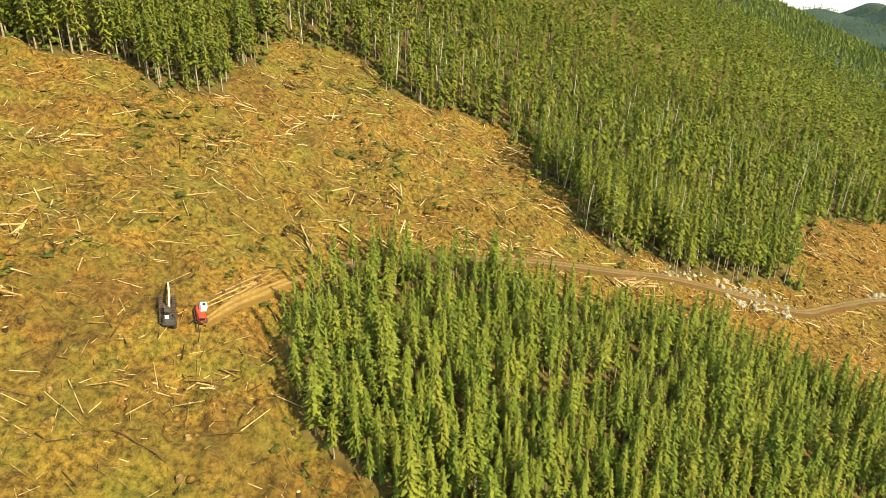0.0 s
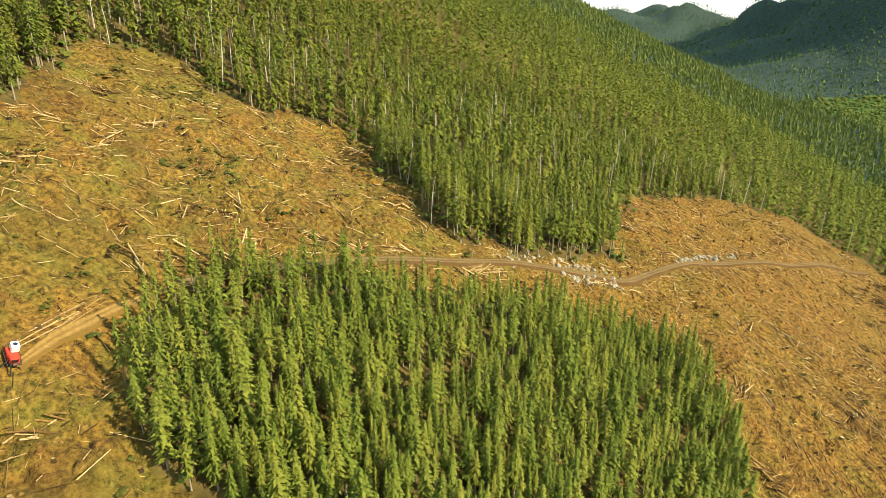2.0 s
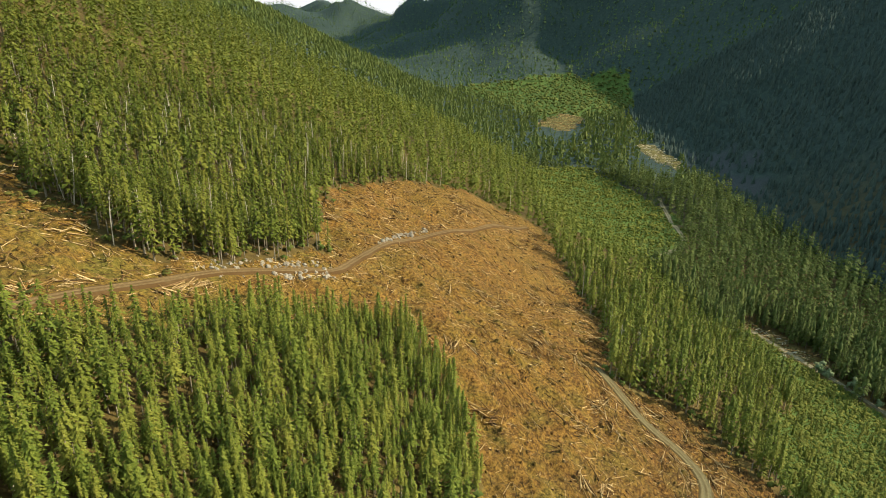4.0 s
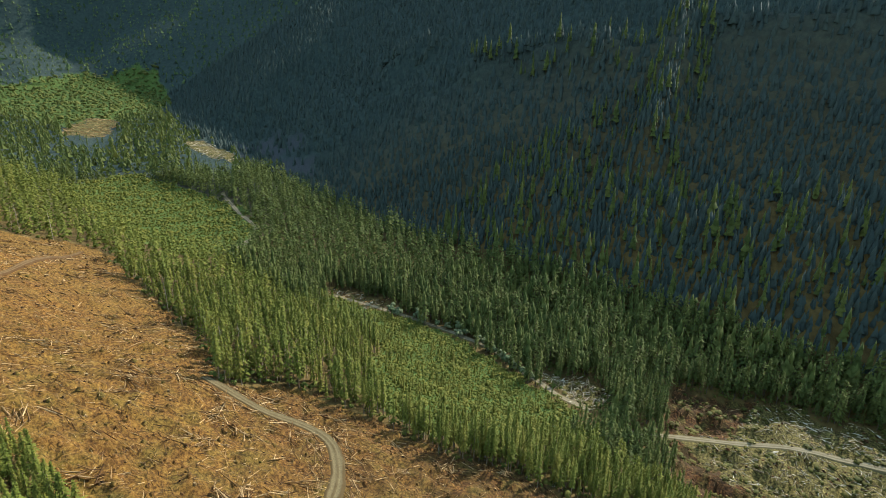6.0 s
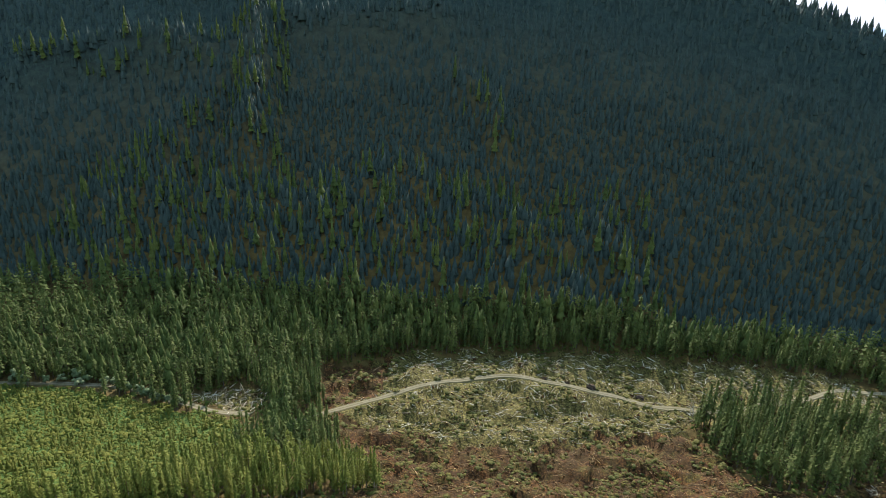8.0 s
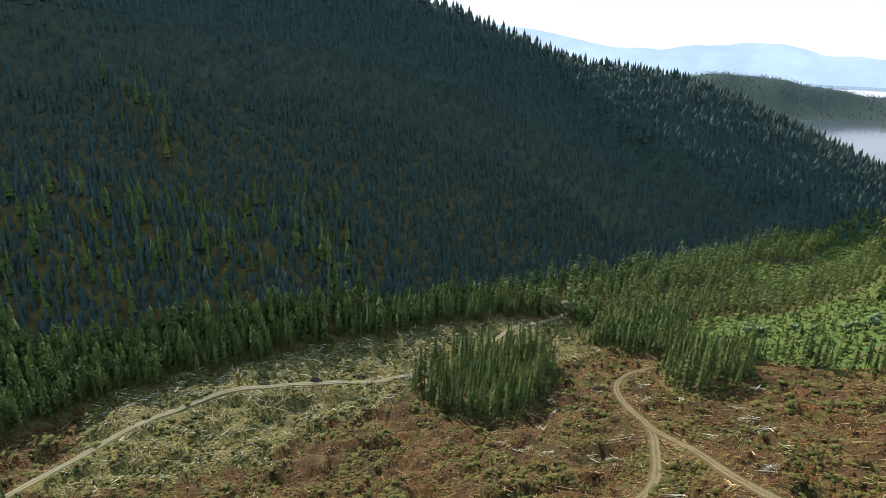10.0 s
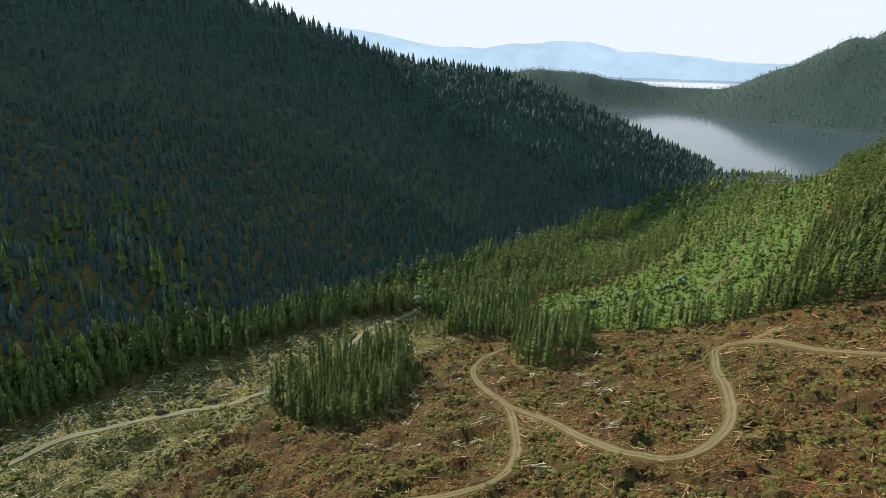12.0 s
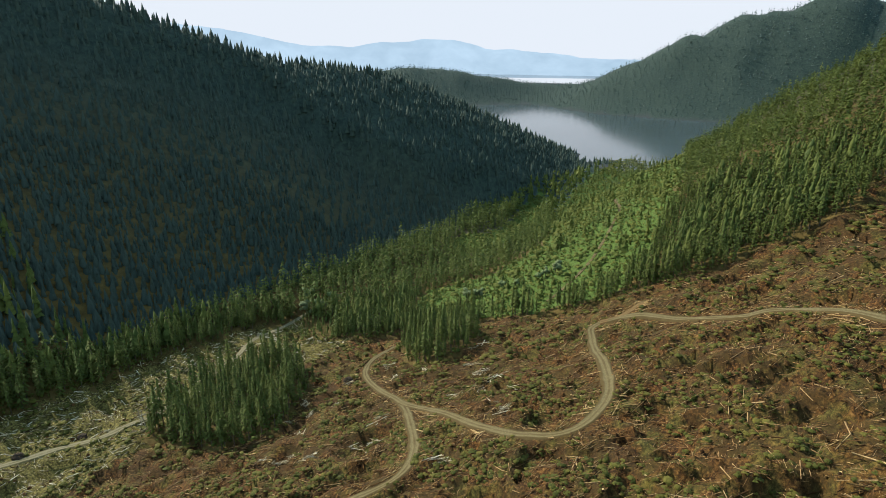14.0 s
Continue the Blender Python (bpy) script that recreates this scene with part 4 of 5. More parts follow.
MOUND = material("bark_and_soil_mounds", 0.95)
MOUND_NOISE = noise_node(MOUND, 0.9, 6, 0.75)
MOUND_COLOUR = ramp(MOUND, MOUND_NOISE, [(0.34, (0.02, 0.011, 0.004)), (0.46, (0.1, 0.048, 0.011)), (0.57, (0.21, 0.107, 0.022)), (0.75, (0.33, 0.205, 0.065))])
MOUND_MOSS = ramp(MOUND, MOUND_NOISE, [(0.33, (0.016, 0.018, 0.004)), (0.5, (0.1, 0.088, 0.015)), (0.7, (0.22, 0.17, 0.035))])
# Southern mounds share the soil's painted backlit tone.
MOUND_OLD = ramp(MOUND, MOUND_NOISE, [(0.36, (0.006, 0.004, 0.002)), (0.47, (0.05, 0.024, 0.008)), (0.57, (0.14, 0.068, 0.019)), (0.72, (0.3, 0.18, 0.06))])
finish(MOUND, mixed(MOUND, old_backlit_ground(MOUND), mixed(MOUND, ramp(MOUND, noise_node(MOUND, 0.11, 5), [(0.42, (0, 0, 0)), (0.66, (0.85, 0.85, 0.85))]), MOUND_COLOUR, MOUND_MOSS), MOUND_OLD), MOUND_NOISE, 0.7, 0.3)


def mound_shape(seed):
    """A lumpy heap of root and soil, one metre high."""
    rng = np.random.RandomState(seed)
    n = 6
    a = np.arange(n) * 6.283 / n + rng.uniform(-0.3, 0.3, n)
    r = rng.uniform(0.75, 1.35, n)
    V = [(r[k] * math.cos(a[k]), r[k] * math.sin(a[k]), -0.5) for k in range(n)]
    V += [(0.5 * r[k] * math.cos(a[k] + 0.3), 0.5 * r[k] * math.sin(a[k] + 0.3), rng.uniform(0.45, 0.85)) for k in range(n)]
    V.append((rng.uniform(-0.2, 0.2), rng.uniform(-0.2, 0.2), 1.0))
    T = []
    for k in range(n):
        q = (k + 1) % n
        T += [(k, q, n + q), (k, n + q, n + k), (n + k, n + q, 2 * n)]
    return np.array(V), np.array(T)


MOUNDS = [[(*mound_shape(k), 0)] for k in range(5)]


def mounds(gap, r0, r1, seed, lo, hi):
    x, y = in_cut(gap, r0, r1, seed)
    rng = np.random.RandomState(seed)
    k = rng.uniform(0, 1, len(x)) < 0.6 + 0.4 * waves(x, y, 45, 331, 3)
    x, y = x[k], y[k]
    h = lo + (hi - lo) * rng.uniform(0, 1, len(x)) ** 2
    ob = planted("slash", MOUNDS, x, y, h, [MOUND], "lumps of root, bark and soil on logged ground", "slash", seed + 1, (1.0, 2.0))
    return ob


mounds(3.6, 60, 290, 330, 0.2, 0.9)
mounds(6.0, 290, 560, 332, 0.3, 0.9)


def tangles(count, box, seed, mat, label, lo=3.0, hi=9.0, pile=1.0):
    """Jack-straw heaps of logs, lying roughly one way, raked together in drifts on the cut."""
    rng = np.random.RandomState(seed)
    cx, cy = rng.uniform(box[0], box[2], count * 6), rng.uniform(box[1], box[3], count * 6)
    k = zones(cx, cy)[0] & road_clear(cx, cy, 4.0)
    cx, cy = cx[k][:count], cy[k][:count]
    X, Y, A, UP = [], [], [], []
    for x, y in zip(cx, cy):
        n, a, r = rng.randint(14, 34), rng.uniform(0, np.pi), rng.uniform(2.0, 5.5)
        along_it, across = rng.normal(0, r, n), rng.normal(0, r * 0.4, n)
        X.append(x + along_it * np.cos(a) - across * np.sin(a)), Y.append(y + along_it * np.sin(a) + across * np.cos(a))
        A.append(a + rng.normal(0, 0.5, n)), UP.append(np.clip(1.3 - np.hypot(along_it, across * 2) / r * 0.6, 0.1, 1.3) * rng.uniform(0.2, 1.4, n) * pile)
    x, y, a, up = (np.concatenate(q) for q in (X, Y, A, UP))
    k = zones(x, y)[0] & road_clear(x, y, 2.0)
    x, y, a, up = x[k], y[k], a[k], up[k]
    u = rng.uniform(0, 1, len(x)) ** 1.7
    thick = 0.2 + 0.36 * u
    strewn("slash", x, y, lo + (hi - lo) * u, thick, mat, label, "slash", seed + 1, 4, up / thick, 0.22, a)


def landing_slash(poly, gap, seed):
    xs, ys = [p[0] for p in poly], [p[1] for p in poly]
    x, y = scatter(gap, (min(xs), min(ys), max(xs), max(ys)), seed, 0.5)
    k = zones(x, y)[0]
    x, y = x[k], y[k]
    rng = np.random.RandomState(seed)
    u = rng.uniform(0, 1, len(x)) ** 2
    strewn("slash", x, y, 3 + 9 * u, 0.35 + 0.5 * u, STICKS_PALE if seed % 2 else STICKS, "pale logs strewn over a far landing", "slash", seed, 3)


for k, p in enumerate((LAND_A, LAND_B, SLASH_A, SLASH_B)):
    landing_slash(p, 4.0 if k < 2 else 2.6, 340 + k)


tangles(130, (-260, -420, 230, -60), 360, STICKS_DARK, "tangled dark heaps of branches on the older cut", 2.0, 6.0)
tangles(60, (-260, -420, 230, -60), 361, STICKS_OLD, "tangled heaps of weathered logs on the older cut", 2.0, 7.0, 0.6)
tangles(26, (-25, -400, 110, -200), 362, STICKS_PALE, "tangled heaps of bleached broken logs")
tangles(120, (120, -60, 400, 320), 364, STICKS, "raked heaps of tan broken logs", 2.5, 8.0, 0.6)
tangles(34, (-110, 90, 60, 260), 366, STICKS, "small drifts of tan broken logs", 2.0, 7.0, 0.25)


def roadside_slash(keys, count, seed):
    """Windrows of sticks pushed aside along the roads."""
    rng = np.random.RandomState(seed)
    X, Y, A = [], [], []
    for key in keys:
        line, half = ROADS[key]
        p = smooth_line(line, 2.0)
        d = np.gradient(p, axis=0)
        i = rng.randint(0, len(p), count)
        n = np.stack([d[i, 1], -d[i, 0]], -1) / np.linalg.norm(d[i], axis=1)[:, None]
        q = p[i] + n * ((half * 1.7 + 1.0 + rng.exponential(2.2, count)) * rng.choice([-1, 1], count))[:, None]
        X.append(q[:, 0]), Y.append(q[:, 1]), A.append(np.arctan2(d[i, 1], d[i, 0]) + rng.normal(0, 0.7, count))
    x, y, a = np.concatenate(X), np.concatenate(Y), np.concatenate(A)
    k = zones(x, y)[0] & road_clear(x, y, 1.2)
    x, y, a = x[k], y[k], a[k]
    u = rng.uniform(0, 1, len(x)) ** 2
    strewn("slash", x, y, 1.5 + 7 * u, 0.18 + 0.3 * u, STICKS, "windrows of tan sticks along the logging roads", "slash", seed, 3, 0.8, 0.2, a)


roadside_slash(["road_low", "road_bend", "road_mid", "track_top", "road_spur"], 800, 345)


# ---- green brush ----
def bush_shape(seed, leaves=16, squash=0.8):
    """A round bush of many leaf clumps, one metre high, uneven with gaps."""
    rng = np.random.RandomState(seed)
    V, T = [], []
    for k in range(leaves):
        a, e = rng.uniform(0, 6.283), rng.uniform(-0.1, 1.5)
        d = np.array([math.cos(a) * math.cos(e), math.sin(a) * math.cos(e), math.sin(e)])
        c = np.array([0, 0, 0.42]) + d * np.array([0.5, 0.5, 0.5]) * rng.uniform(0.6, 1.05)
        u = np.cross(d, rng.normal(0, 1, 3))
        u /= np.linalg.norm(u)
        w = np.cross(d, u)
        r = rng.uniform(0.2, 0.36)
        b = len(V)
        V += [c + r * u - 0.1 * d, c + r * (-0.5 * u + 0.87 * w) - 0.1 * d, c + r * (-0.5 * u - 0.87 * w) - 0.1 * d, c + 0.16 * d]
        T += [(b, b + 1, b + 3), (b + 1, b + 2, b + 3), (b + 2, b, b + 3)]
    V = np.array(V)
    V[:, 2] = np.maximum(V[:, 2], 0.0)
    return V, np.array(T)


BUSHES = [[(*bush_shape(k, 8), 0)] for k in range(6)]
BUSHES_SMALL = [[(*bush_shape(20 + k, 6), 0)] for k in range(6)]
SAPLINGS = [[(*branch_tree(80 + k, 5, 4, 0.22, 0.02, 0.8), 0)] for k in range(4)]


def brush_field(poly, gap, lo, hi, shapes, mats, label, seed, share=1.0):
    xs, ys = [p[0] for p in poly], [p[1] for p in poly]
    x, y = scatter(gap, (min(xs) - 5, min(ys) - 5, max(xs) + 5, max(ys) + 5), seed, 0.5)
    rng = np.random.RandomState(seed)
    k = zones(x, y)[1] & inside(poly, x + 5.5 * waves(x, y, 26, 11, 3), y + 5.5 * waves(x, y, 31, 12, 3)) & road_clear(x, y, 0.5) & (rng.uniform(0, 1, len(x)) < share)
    x, y = x[k], y[k]
    h = rng.uniform(lo, hi, len(x)) * (1 + 0.35 * waves(x, y, 40, seed, 2))
    return planted("brush", shapes, x, y, h, mats, label, "brush", seed + 1, (1.0, 1.7))


brush_field(BRUSH_B, 2.2, 0.9, 2.6, BUSHES_SMALL, [SHRUBS], "bright green young brush on old cut ground", 300)
brush_field(BRUSH_B, 3.6, 2.2, 6.5, SHAPES_VALLEY, [SHRUBS, BARK], "young green saplings standing in brush", 302, 0.5)
brush_field(BRUSH_A, 4.2, 1.8, 4.0, BUSHES, [SHRUBS], "green regrowth brush along the stream", 304)
brush_field(BRUSH_D, 5.0, 2.0, 5.0, BUSHES, [SHRUBS_VALLEY], "pale green brush at the foot of the mountain", 305)
brush_field(BRUSH_C, 5.2, 1.6, 4.6, BUSHES_SMALL, [SHRUBS_VALLEY], "bright green brush along the valley floor", 306)
brush_field(BRUSH_C, 11.0, 6, 13, SAPLINGS, [SHRUBS_VALLEY], "young trees scattered over valley brush", 308, 0.25)
brush_field(BRUSH_C, 7.0, 4, 11, SHAPES_VALLEY, [NEEDLES_VALLEY], "young conifers standing in drifts over valley brush", 314, 0.24)
brush_field(MEADOW, 12.0, 4, 9, BUSHES, [SHRUBS_VALLEY], "green brushy meadow at the valley head", 310)


def cut_bushes(gap, r0, r1, seed, lo, hi):
    """Low green clumps that come up in drifts on the logged slope."""
    x, y = in_cut(gap, r0, r1, seed)
    k = waves(x, y, 62, 312, 3) + 0.5 * waves(x, y, 17, 313, 2) > 0.42 - 0.44 * np.clip((-20 - y) / 120, 0, 1)
    k &= (y < -40) | (x < 60)
    x, y = x[k], y[k]
    h = np.random.RandomState(seed).uniform(lo, hi, len(x)) * np.where(y < -60, 1.3, 1.0)
    return planted("brush", BUSHES, x, y, h, [SCRUB], "low olive scrub regrowing on logged ground", "brush", seed + 1, (1.5, 3.0), sink=0.25)


cut_bushes(2.8, 60, 330, 320, 0.5, 1.3)
cut_bushes(4.2, 330, 560, 322, 0.8, 1.8)


def undergrowth():
    """Bushes and ferns in the forest's edge beside the cut."""
    x, y = scatter(3.6, (-200, -520, 470, 360), 351, 0.5)
    k = wooded(x, y) & (np.hypot(x, y) < 520)
    x, y = x[k], y[k]
    near = np.zeros(len(x), bool)
    for a in np.arange(8) * 0.785:
        near |= zones(x + 11 * np.cos(a), y + 11 * np.sin(a))[0]
    x, y = x[near], y[near]
    h = np.random.RandomState(352).uniform(0.8, 3.2, len(x))
    planted("brush", BUSHES, x, y, h, [UNDER], "green undergrowth along the forest edge", "brush", 353, (0.9, 1.6))


undergrowth()


# ---- single things ----
def part(name, bm, mat, parent=None, label=""):
    """One mesh under a thing or a part."""
    me = bpy.data.meshes.new(name)
    bm.to_mesh(me)
    bm.free()
    me.materials.append(mat)
    ob = new(name, me)
    if parent is not None:
        ob.parent = parent
    return tagged(ob, label)


def box(size, at=(0, 0, 0), bevel=0.05, turn=(0, 0, 0)):
    bm = bmesh.new()
    bmesh.ops.create_cube(bm, size=1.0)
    bmesh.ops.scale(bm, vec=size, verts=bm.verts)
    if bevel:
        bmesh.ops.bevel(bm, geom=bm.edges[:], offset=bevel, segments=1, affect="EDGES")
    bmesh.ops.transform(bm, matrix=pose(*at, *turn), verts=bm.verts)
    return bm


def rod(a, b, r0, r1=None, sides=8):
    """A tapered round bar from a to b."""
    a, b = Vector(a), Vector(b)
    bm = bmesh.new()
    bmesh.ops.create_cone(bm, cap_ends=True, segments=sides, radius1=r0, radius2=r0 if r1 is None else r1, depth=(b - a).length)
    m = (b - a).to_track_quat("Z", "Y").to_matrix().to_4x4()
    m.translation = (a + b) / 2
    bmesh.ops.transform(bm, matrix=m, verts=bm.verts)
    return bm


def joined(*bms):
    """Several shapes as one mesh part."""
    out = bms[0]
    for other in bms[1:]:
        me = bpy.data.meshes.new("tmp")
        other.to_mesh(me)
        other.free()
        out.from_mesh(me)
        bpy.data.meshes.remove(me)
    return out


def on_slope(x, y, heading, lift=0.0):
    """A pose on the ground, tilted with the slope, x axis pointing along heading (degrees from east)."""
    h = lambda a, b: float(land(np.array([a]), np.array([b]))[0])
    n = Vector((h(x - 2, y) - h(x + 2, y), h(x, y - 2) - h(x, y + 2), 4)).normalized()
    f = Vector((math.cos(radians(heading)), math.sin(radians(heading)), 0))
    f = (f - n * f.dot(n)).normalized()
    s = n.cross(f)
    m = Matrix((f, s, n)).transposed().to_4x4()
    m.translation = Vector((x, y, float(ground_at(x, y)[0]))) + n * lift
    return m


PAINT_GREY = plain_material("dark_grey_machine_paint", (0.02, 0.018, 0.014), (0.06, 0.052, 0.042), 1.5, 0.7)
PAINT_CREAM = plain_material("cream_machine_paint", (0.45, 0.38, 0.22), (0.62, 0.55, 0.36), 1.5, 0.5)
PAINT_RED = plain_material("red_machine_paint", (0.55, 0.03, 0.015), (0.75, 0.06, 0.03), 1.5, 0.45)
PAINT_WHITE = plain_material("white_machine_paint", (0.62, 0.6, 0.55), (0.8, 0.78, 0.74), 1.5, 0.5)
STEEL = plain_material("worn_track_steel", (0.05, 0.03, 0.02), (0.16, 0.1, 0.065), 3.0, 0.6, 0.6)
RUBBER = plain_material("black_rubber_and_hose", (0.012, 0.012, 0.012), (0.03, 0.03, 0.03), 3.0, 0.7)
GLASS = material("cab_glass", 0.08)
GLASS.node_tree.nodes["Principled BSDF"].inputs["Base Color"].default_value = (0.02, 0.025, 0.03, 1)
GLASS.node_tree.nodes["Principled BSDF"].inputs["Specular IOR Level"].default_value = 0.5


def track_unit(name, parent, length, width, high, y):
    """Crawler track: rounded belt with separate shoes and wheels."""
    bm = box((length, width * 0.8, high * 0.78), (0, y, high * 0.5), high * 0.3)
    belt = part(name, bm, STEEL, parent, "rusty steel crawler track")
    n = 13
    for side_z in (0.06, high * 0.95):
        for k in range(n):
            x = (k + 0.5) / n * (length - 0.9) - (length - 0.9) / 2
            part("track_shoe", box((length / n * 0.62, width, 0.11), (x, y, side_z), 0), STEEL, belt)
    for e in (-1, 1):
        x = e * (length / 2 - high * 0.42)
        part("wheel", rod((x, y - width * 0.46, high * 0.5), (x, y + width * 0.46, high * 0.5), high * 0.4, sides=12), PAINT_GREY, belt)
    return belt


def make_loader():
    """Tracked log loader with its boom raised towards the slope."""
    m = new("log_loader")
    track_unit("track", m, 8.0, 0.95, 1.3, 1.45)
    track_unit("track", m, 8.0, 0.95, 1.3, -1.45)
    part("undercarriage", joined(box((3.4, 2.2, 0.5), (0, 0, 0.8), 0.1), box((0.5, 3.0, 0.35), (1.6, 0, 0.75), 0.05), box((0.5, 3.0, 0.35), (-1.6, 0, 0.75), 0.05)), STEEL, m)
    part("turntable", rod((0, 0, 1.0), (0, 0, 1.35), 0.95, sides=16), PAINT_GREY, m)
    part("engine_house", joined(box((1.7, 2.7, 1.2), (-3.0, 0, 2.0), 0.3), box((0.9, 3.2, 1.1), (-3.9, 0, 1.7), 0.35)), PAINT_GREY, m, "dark grey engine housing and counterweight")
    part("hood_panel", box((0.8, 0.9, 0.12), (-3.0, 0.5, 2.65), 0.04), PAINT_WHITE, m, "white panel on the engine hood")
    part("exhaust_pipe", rod((-2.6, -0.8, 2.5), (-2.6, -0.8, 3.2), 0.1), STEEL, m)
    cab = part("cab", box((1.4, 1.0, 1.5), (-1.2, 0.55, 2.15), 0.15), PAINT_GREY, m)
    part("window", box((0.06, 0.8, 0.9), (-0.48, 0.55, 2.35), 0.02), GLASS, cab)
    part("window", box((1.0, 0.06, 0.8), (-1.2, 1.06, 2.35), 0.02), GLASS, cab)
    part("roof_guard", box((1.5, 1.1, 0.1), (-1.2, 0.55, 2.97), 0.03), STEEL, cab)
    boom = part("boom", joined(rod((0.2, -0.2, 1.7), (2.6, -0.2, 3.0), 0.3, 0.26, 6), rod((2.6, -0.2, 3.0), (6.2, -0.2, 2.2), 0.28, 0.2, 6)), PAINT_CREAM, m, "cream two-piece loader boom")
    part("hydraulic_cylinder", rod((0.6, 0.1, 1.6), (2.0, 0.1, 2.6), 0.1), STEEL, boom)
    part("hydraulic_cylinder", rod((2.2, -0.5, 2.9), (3.8, -0.5, 2.85), 0.1), STEEL, boom)
    grapple = part("grapple", rod((6.2, -0.2, 2.2), (6.3, -0.2, 1.3), 0.2, 0.28), STEEL, m)
    for e in (-1, 1):
        part("grapple_jaw", rod((6.3, -0.2 + 0.15 * e, 1.3), (6.3, -0.2 + 0.7 * e, 0.5), 0.14, 0.07, 6), STEEL, grapple)
    # platform rails along the sides
    for e in (-1, 1):
        part("guard_rail", joined(*[rod((x, 1.95 * e, 1.2), (x, 1.95 * e, 1.9), 0.05, sides=5) for x in (-2.4, -0.8, 0.8, 2.4)], rod((-2.4, 1.95 * e, 1.9), (2.4, 1.95 * e, 1.9), 0.05, sides=5)), STEEL, m)
    m.matrix_basis = on_slope(-51.0, 100.8, 118, 0.15) @ Matrix.Diagonal((0.97, 0.78, 0.9, 1))
    return tagged(m, "dark grey tracked log loader with cream boom on logged slope", "log loader")


def make_red_machine():
    """Small red crawler with a white cab, tied to a cable."""
    m = new("red_crawler")
    track_unit("track", m, 3.4, 0.5, 0.75, 0.85)
    track_unit("track", m, 3.4, 0.5, 0.75, -0.85)
    part("body", joined(box((3.3, 1.5, 0.9), (-0.1, 0.1, 1.2), 0.15), box((1.3, 1.4, 0.55), (-1.2, 0.1, 1.85), 0.12)), PAINT_RED, m, "bright red machine body")
    part("engine_grille", box((0.08, 0.9, 0.5), (-1.9, 0.1, 1.7), 0.01), RUBBER, m)
    cab = part("cab", box((1.5, 1.2, 1.3), (0.75, -0.3, 2.25), 0.12), PAINT_WHITE, m, "white operator cab")
    part("roof_hatch", rod((0.75, -0.3, 2.88), (0.75, -0.3, 2.98), 0.34, sides=12), GLASS, cab)
    part("window", box((0.06, 0.95, 0.75), (1.52, -0.3, 2.4), 0.02), GLASS, cab)
    part("window", box((1.1, 0.06, 0.7), (0.75, -0.92, 2.4), 0.02), GLASS, cab)
    part("arm", joined(rod((-1.6, 0.6, 1.4), (-3.3, 0.9, 0.9), 0.13, 0.09, 6), rod((-3.3, 0.9, 0.9), (-3.6, 0.9, 0.1), 0.09, 0.06, 6)), RUBBER, m, "black steel arm")
    part("arm", rod((-1.2, 0.9, 1.3), (-1.9, 2.2, 0.5), 0.12, 0.08, 6), RUBBER, m, "black steel arm")
    part("winch", rod((-2.0, -0.4, 0.9), (-2.0, 0.4, 0.9), 0.26, sides=10), STEEL, m)
    m.matrix_basis = on_slope(-46.0, 103.2, 122, 0.1)
    return tagged(m, "small bright red crawler machine with white cab", "crawler")


make_loader()
make_red_machine()


def make_cable():
    """Slack steel line from the crawler down the slope."""
    p = [(-45.0, 100.6), (-44.2, 96.0), (-43.2, 91.5), (-42.4, 87.5)]
    pts = [Vector((x, y, float(ground_at(x, y)[0]) + 0.12 + 0.25 * (i == 0))) for i, (x, y) in enumerate(p)]
    bm = joined(*[rod(a, b, 0.045, sides=5) for a, b in zip(pts, pts[1:])])
    return tagged(part("winch_cable", bm, RUBBER), "dark steel winch cable lying down the slope", "cable")


make_cable()


# logs that can be told apart
def make_log(seed):
    rng = random.Random(seed)
    bm = rod((-0.5, 0, 0), (0.5, 0, 0), 0.5, 0.36, 7)
    for v in bm.verts:
        v.co.z += 0.25 * (0.25 - v.co.x ** 2)
    me = bpy.data.meshes.new("fallen_log")
    bm.to_mesh(me)
    bm.free()
    me.materials.append(LOG_MAT)
    return me


LOG_MAT = material("cut_log_wood", 0.8)
log_info = LOG_MAT.node_tree.nodes.new("ShaderNodeObjectInfo")
log_noise = noise_node(LOG_MAT, 2.2, 5, 0.7)
log_col = ramp(LOG_MAT, log_info.outputs["Random"], [(0.0, (0.08, 0.04, 0.014)), (0.4, (0.24, 0.14, 0.05)), (0.75, (0.4, 0.27, 0.1)), (1.0, (0.52, 0.37, 0.17))])
finish(LOG_MAT, mixed(LOG_MAT, ramp(LOG_MAT, log_noise, [(0.38, (0.7, 0.7, 0.7)), (0.6, (0, 0, 0))]), log_col, (0.07, 0.035, 0.013)), log_noise, 0.4, 0.03)
LOG_MESHES = [make_log(k) for k in range(3)]


def lay_log(x, y, heading, length, thick, tilt=0.0, lift=0.0, label="broken tan log lying on logged slope", group="fallen logs on the slope"):
    ob = new("fallen_log", LOG_MESHES[int(abs(x * 7 + y * 3)) % 3])
    ob.matrix_basis = on_slope(x, y, heading, thick * 0.42 + lift) @ pose(0, 0, 0, 0, tilt, 0) @ Matrix.Diagonal((length, thick, thick, 1))
    return tagged(ob, label, "log", group)


def fallen_logs():
    x, y = in_cut(11.0, 75, 270, 401, None, 2.5)
    rng = np.random.RandomState(402)
    order = np.argsort(np.hypot(x, y))[:260]
    lie = 1.2 * waves(x, y, 90, 61, 2) + rng.normal(0, 0.8, len(x)) + 0.4
    for i in order:
        lay_log(x[i], y[i], math.degrees(lie[i]), 3.0 + 8 * rng.uniform() ** 1.6, 0.13 + 0.18 * rng.uniform() ** 2, rng.normal(0, 3.5), 0.1)


fallen_logs()
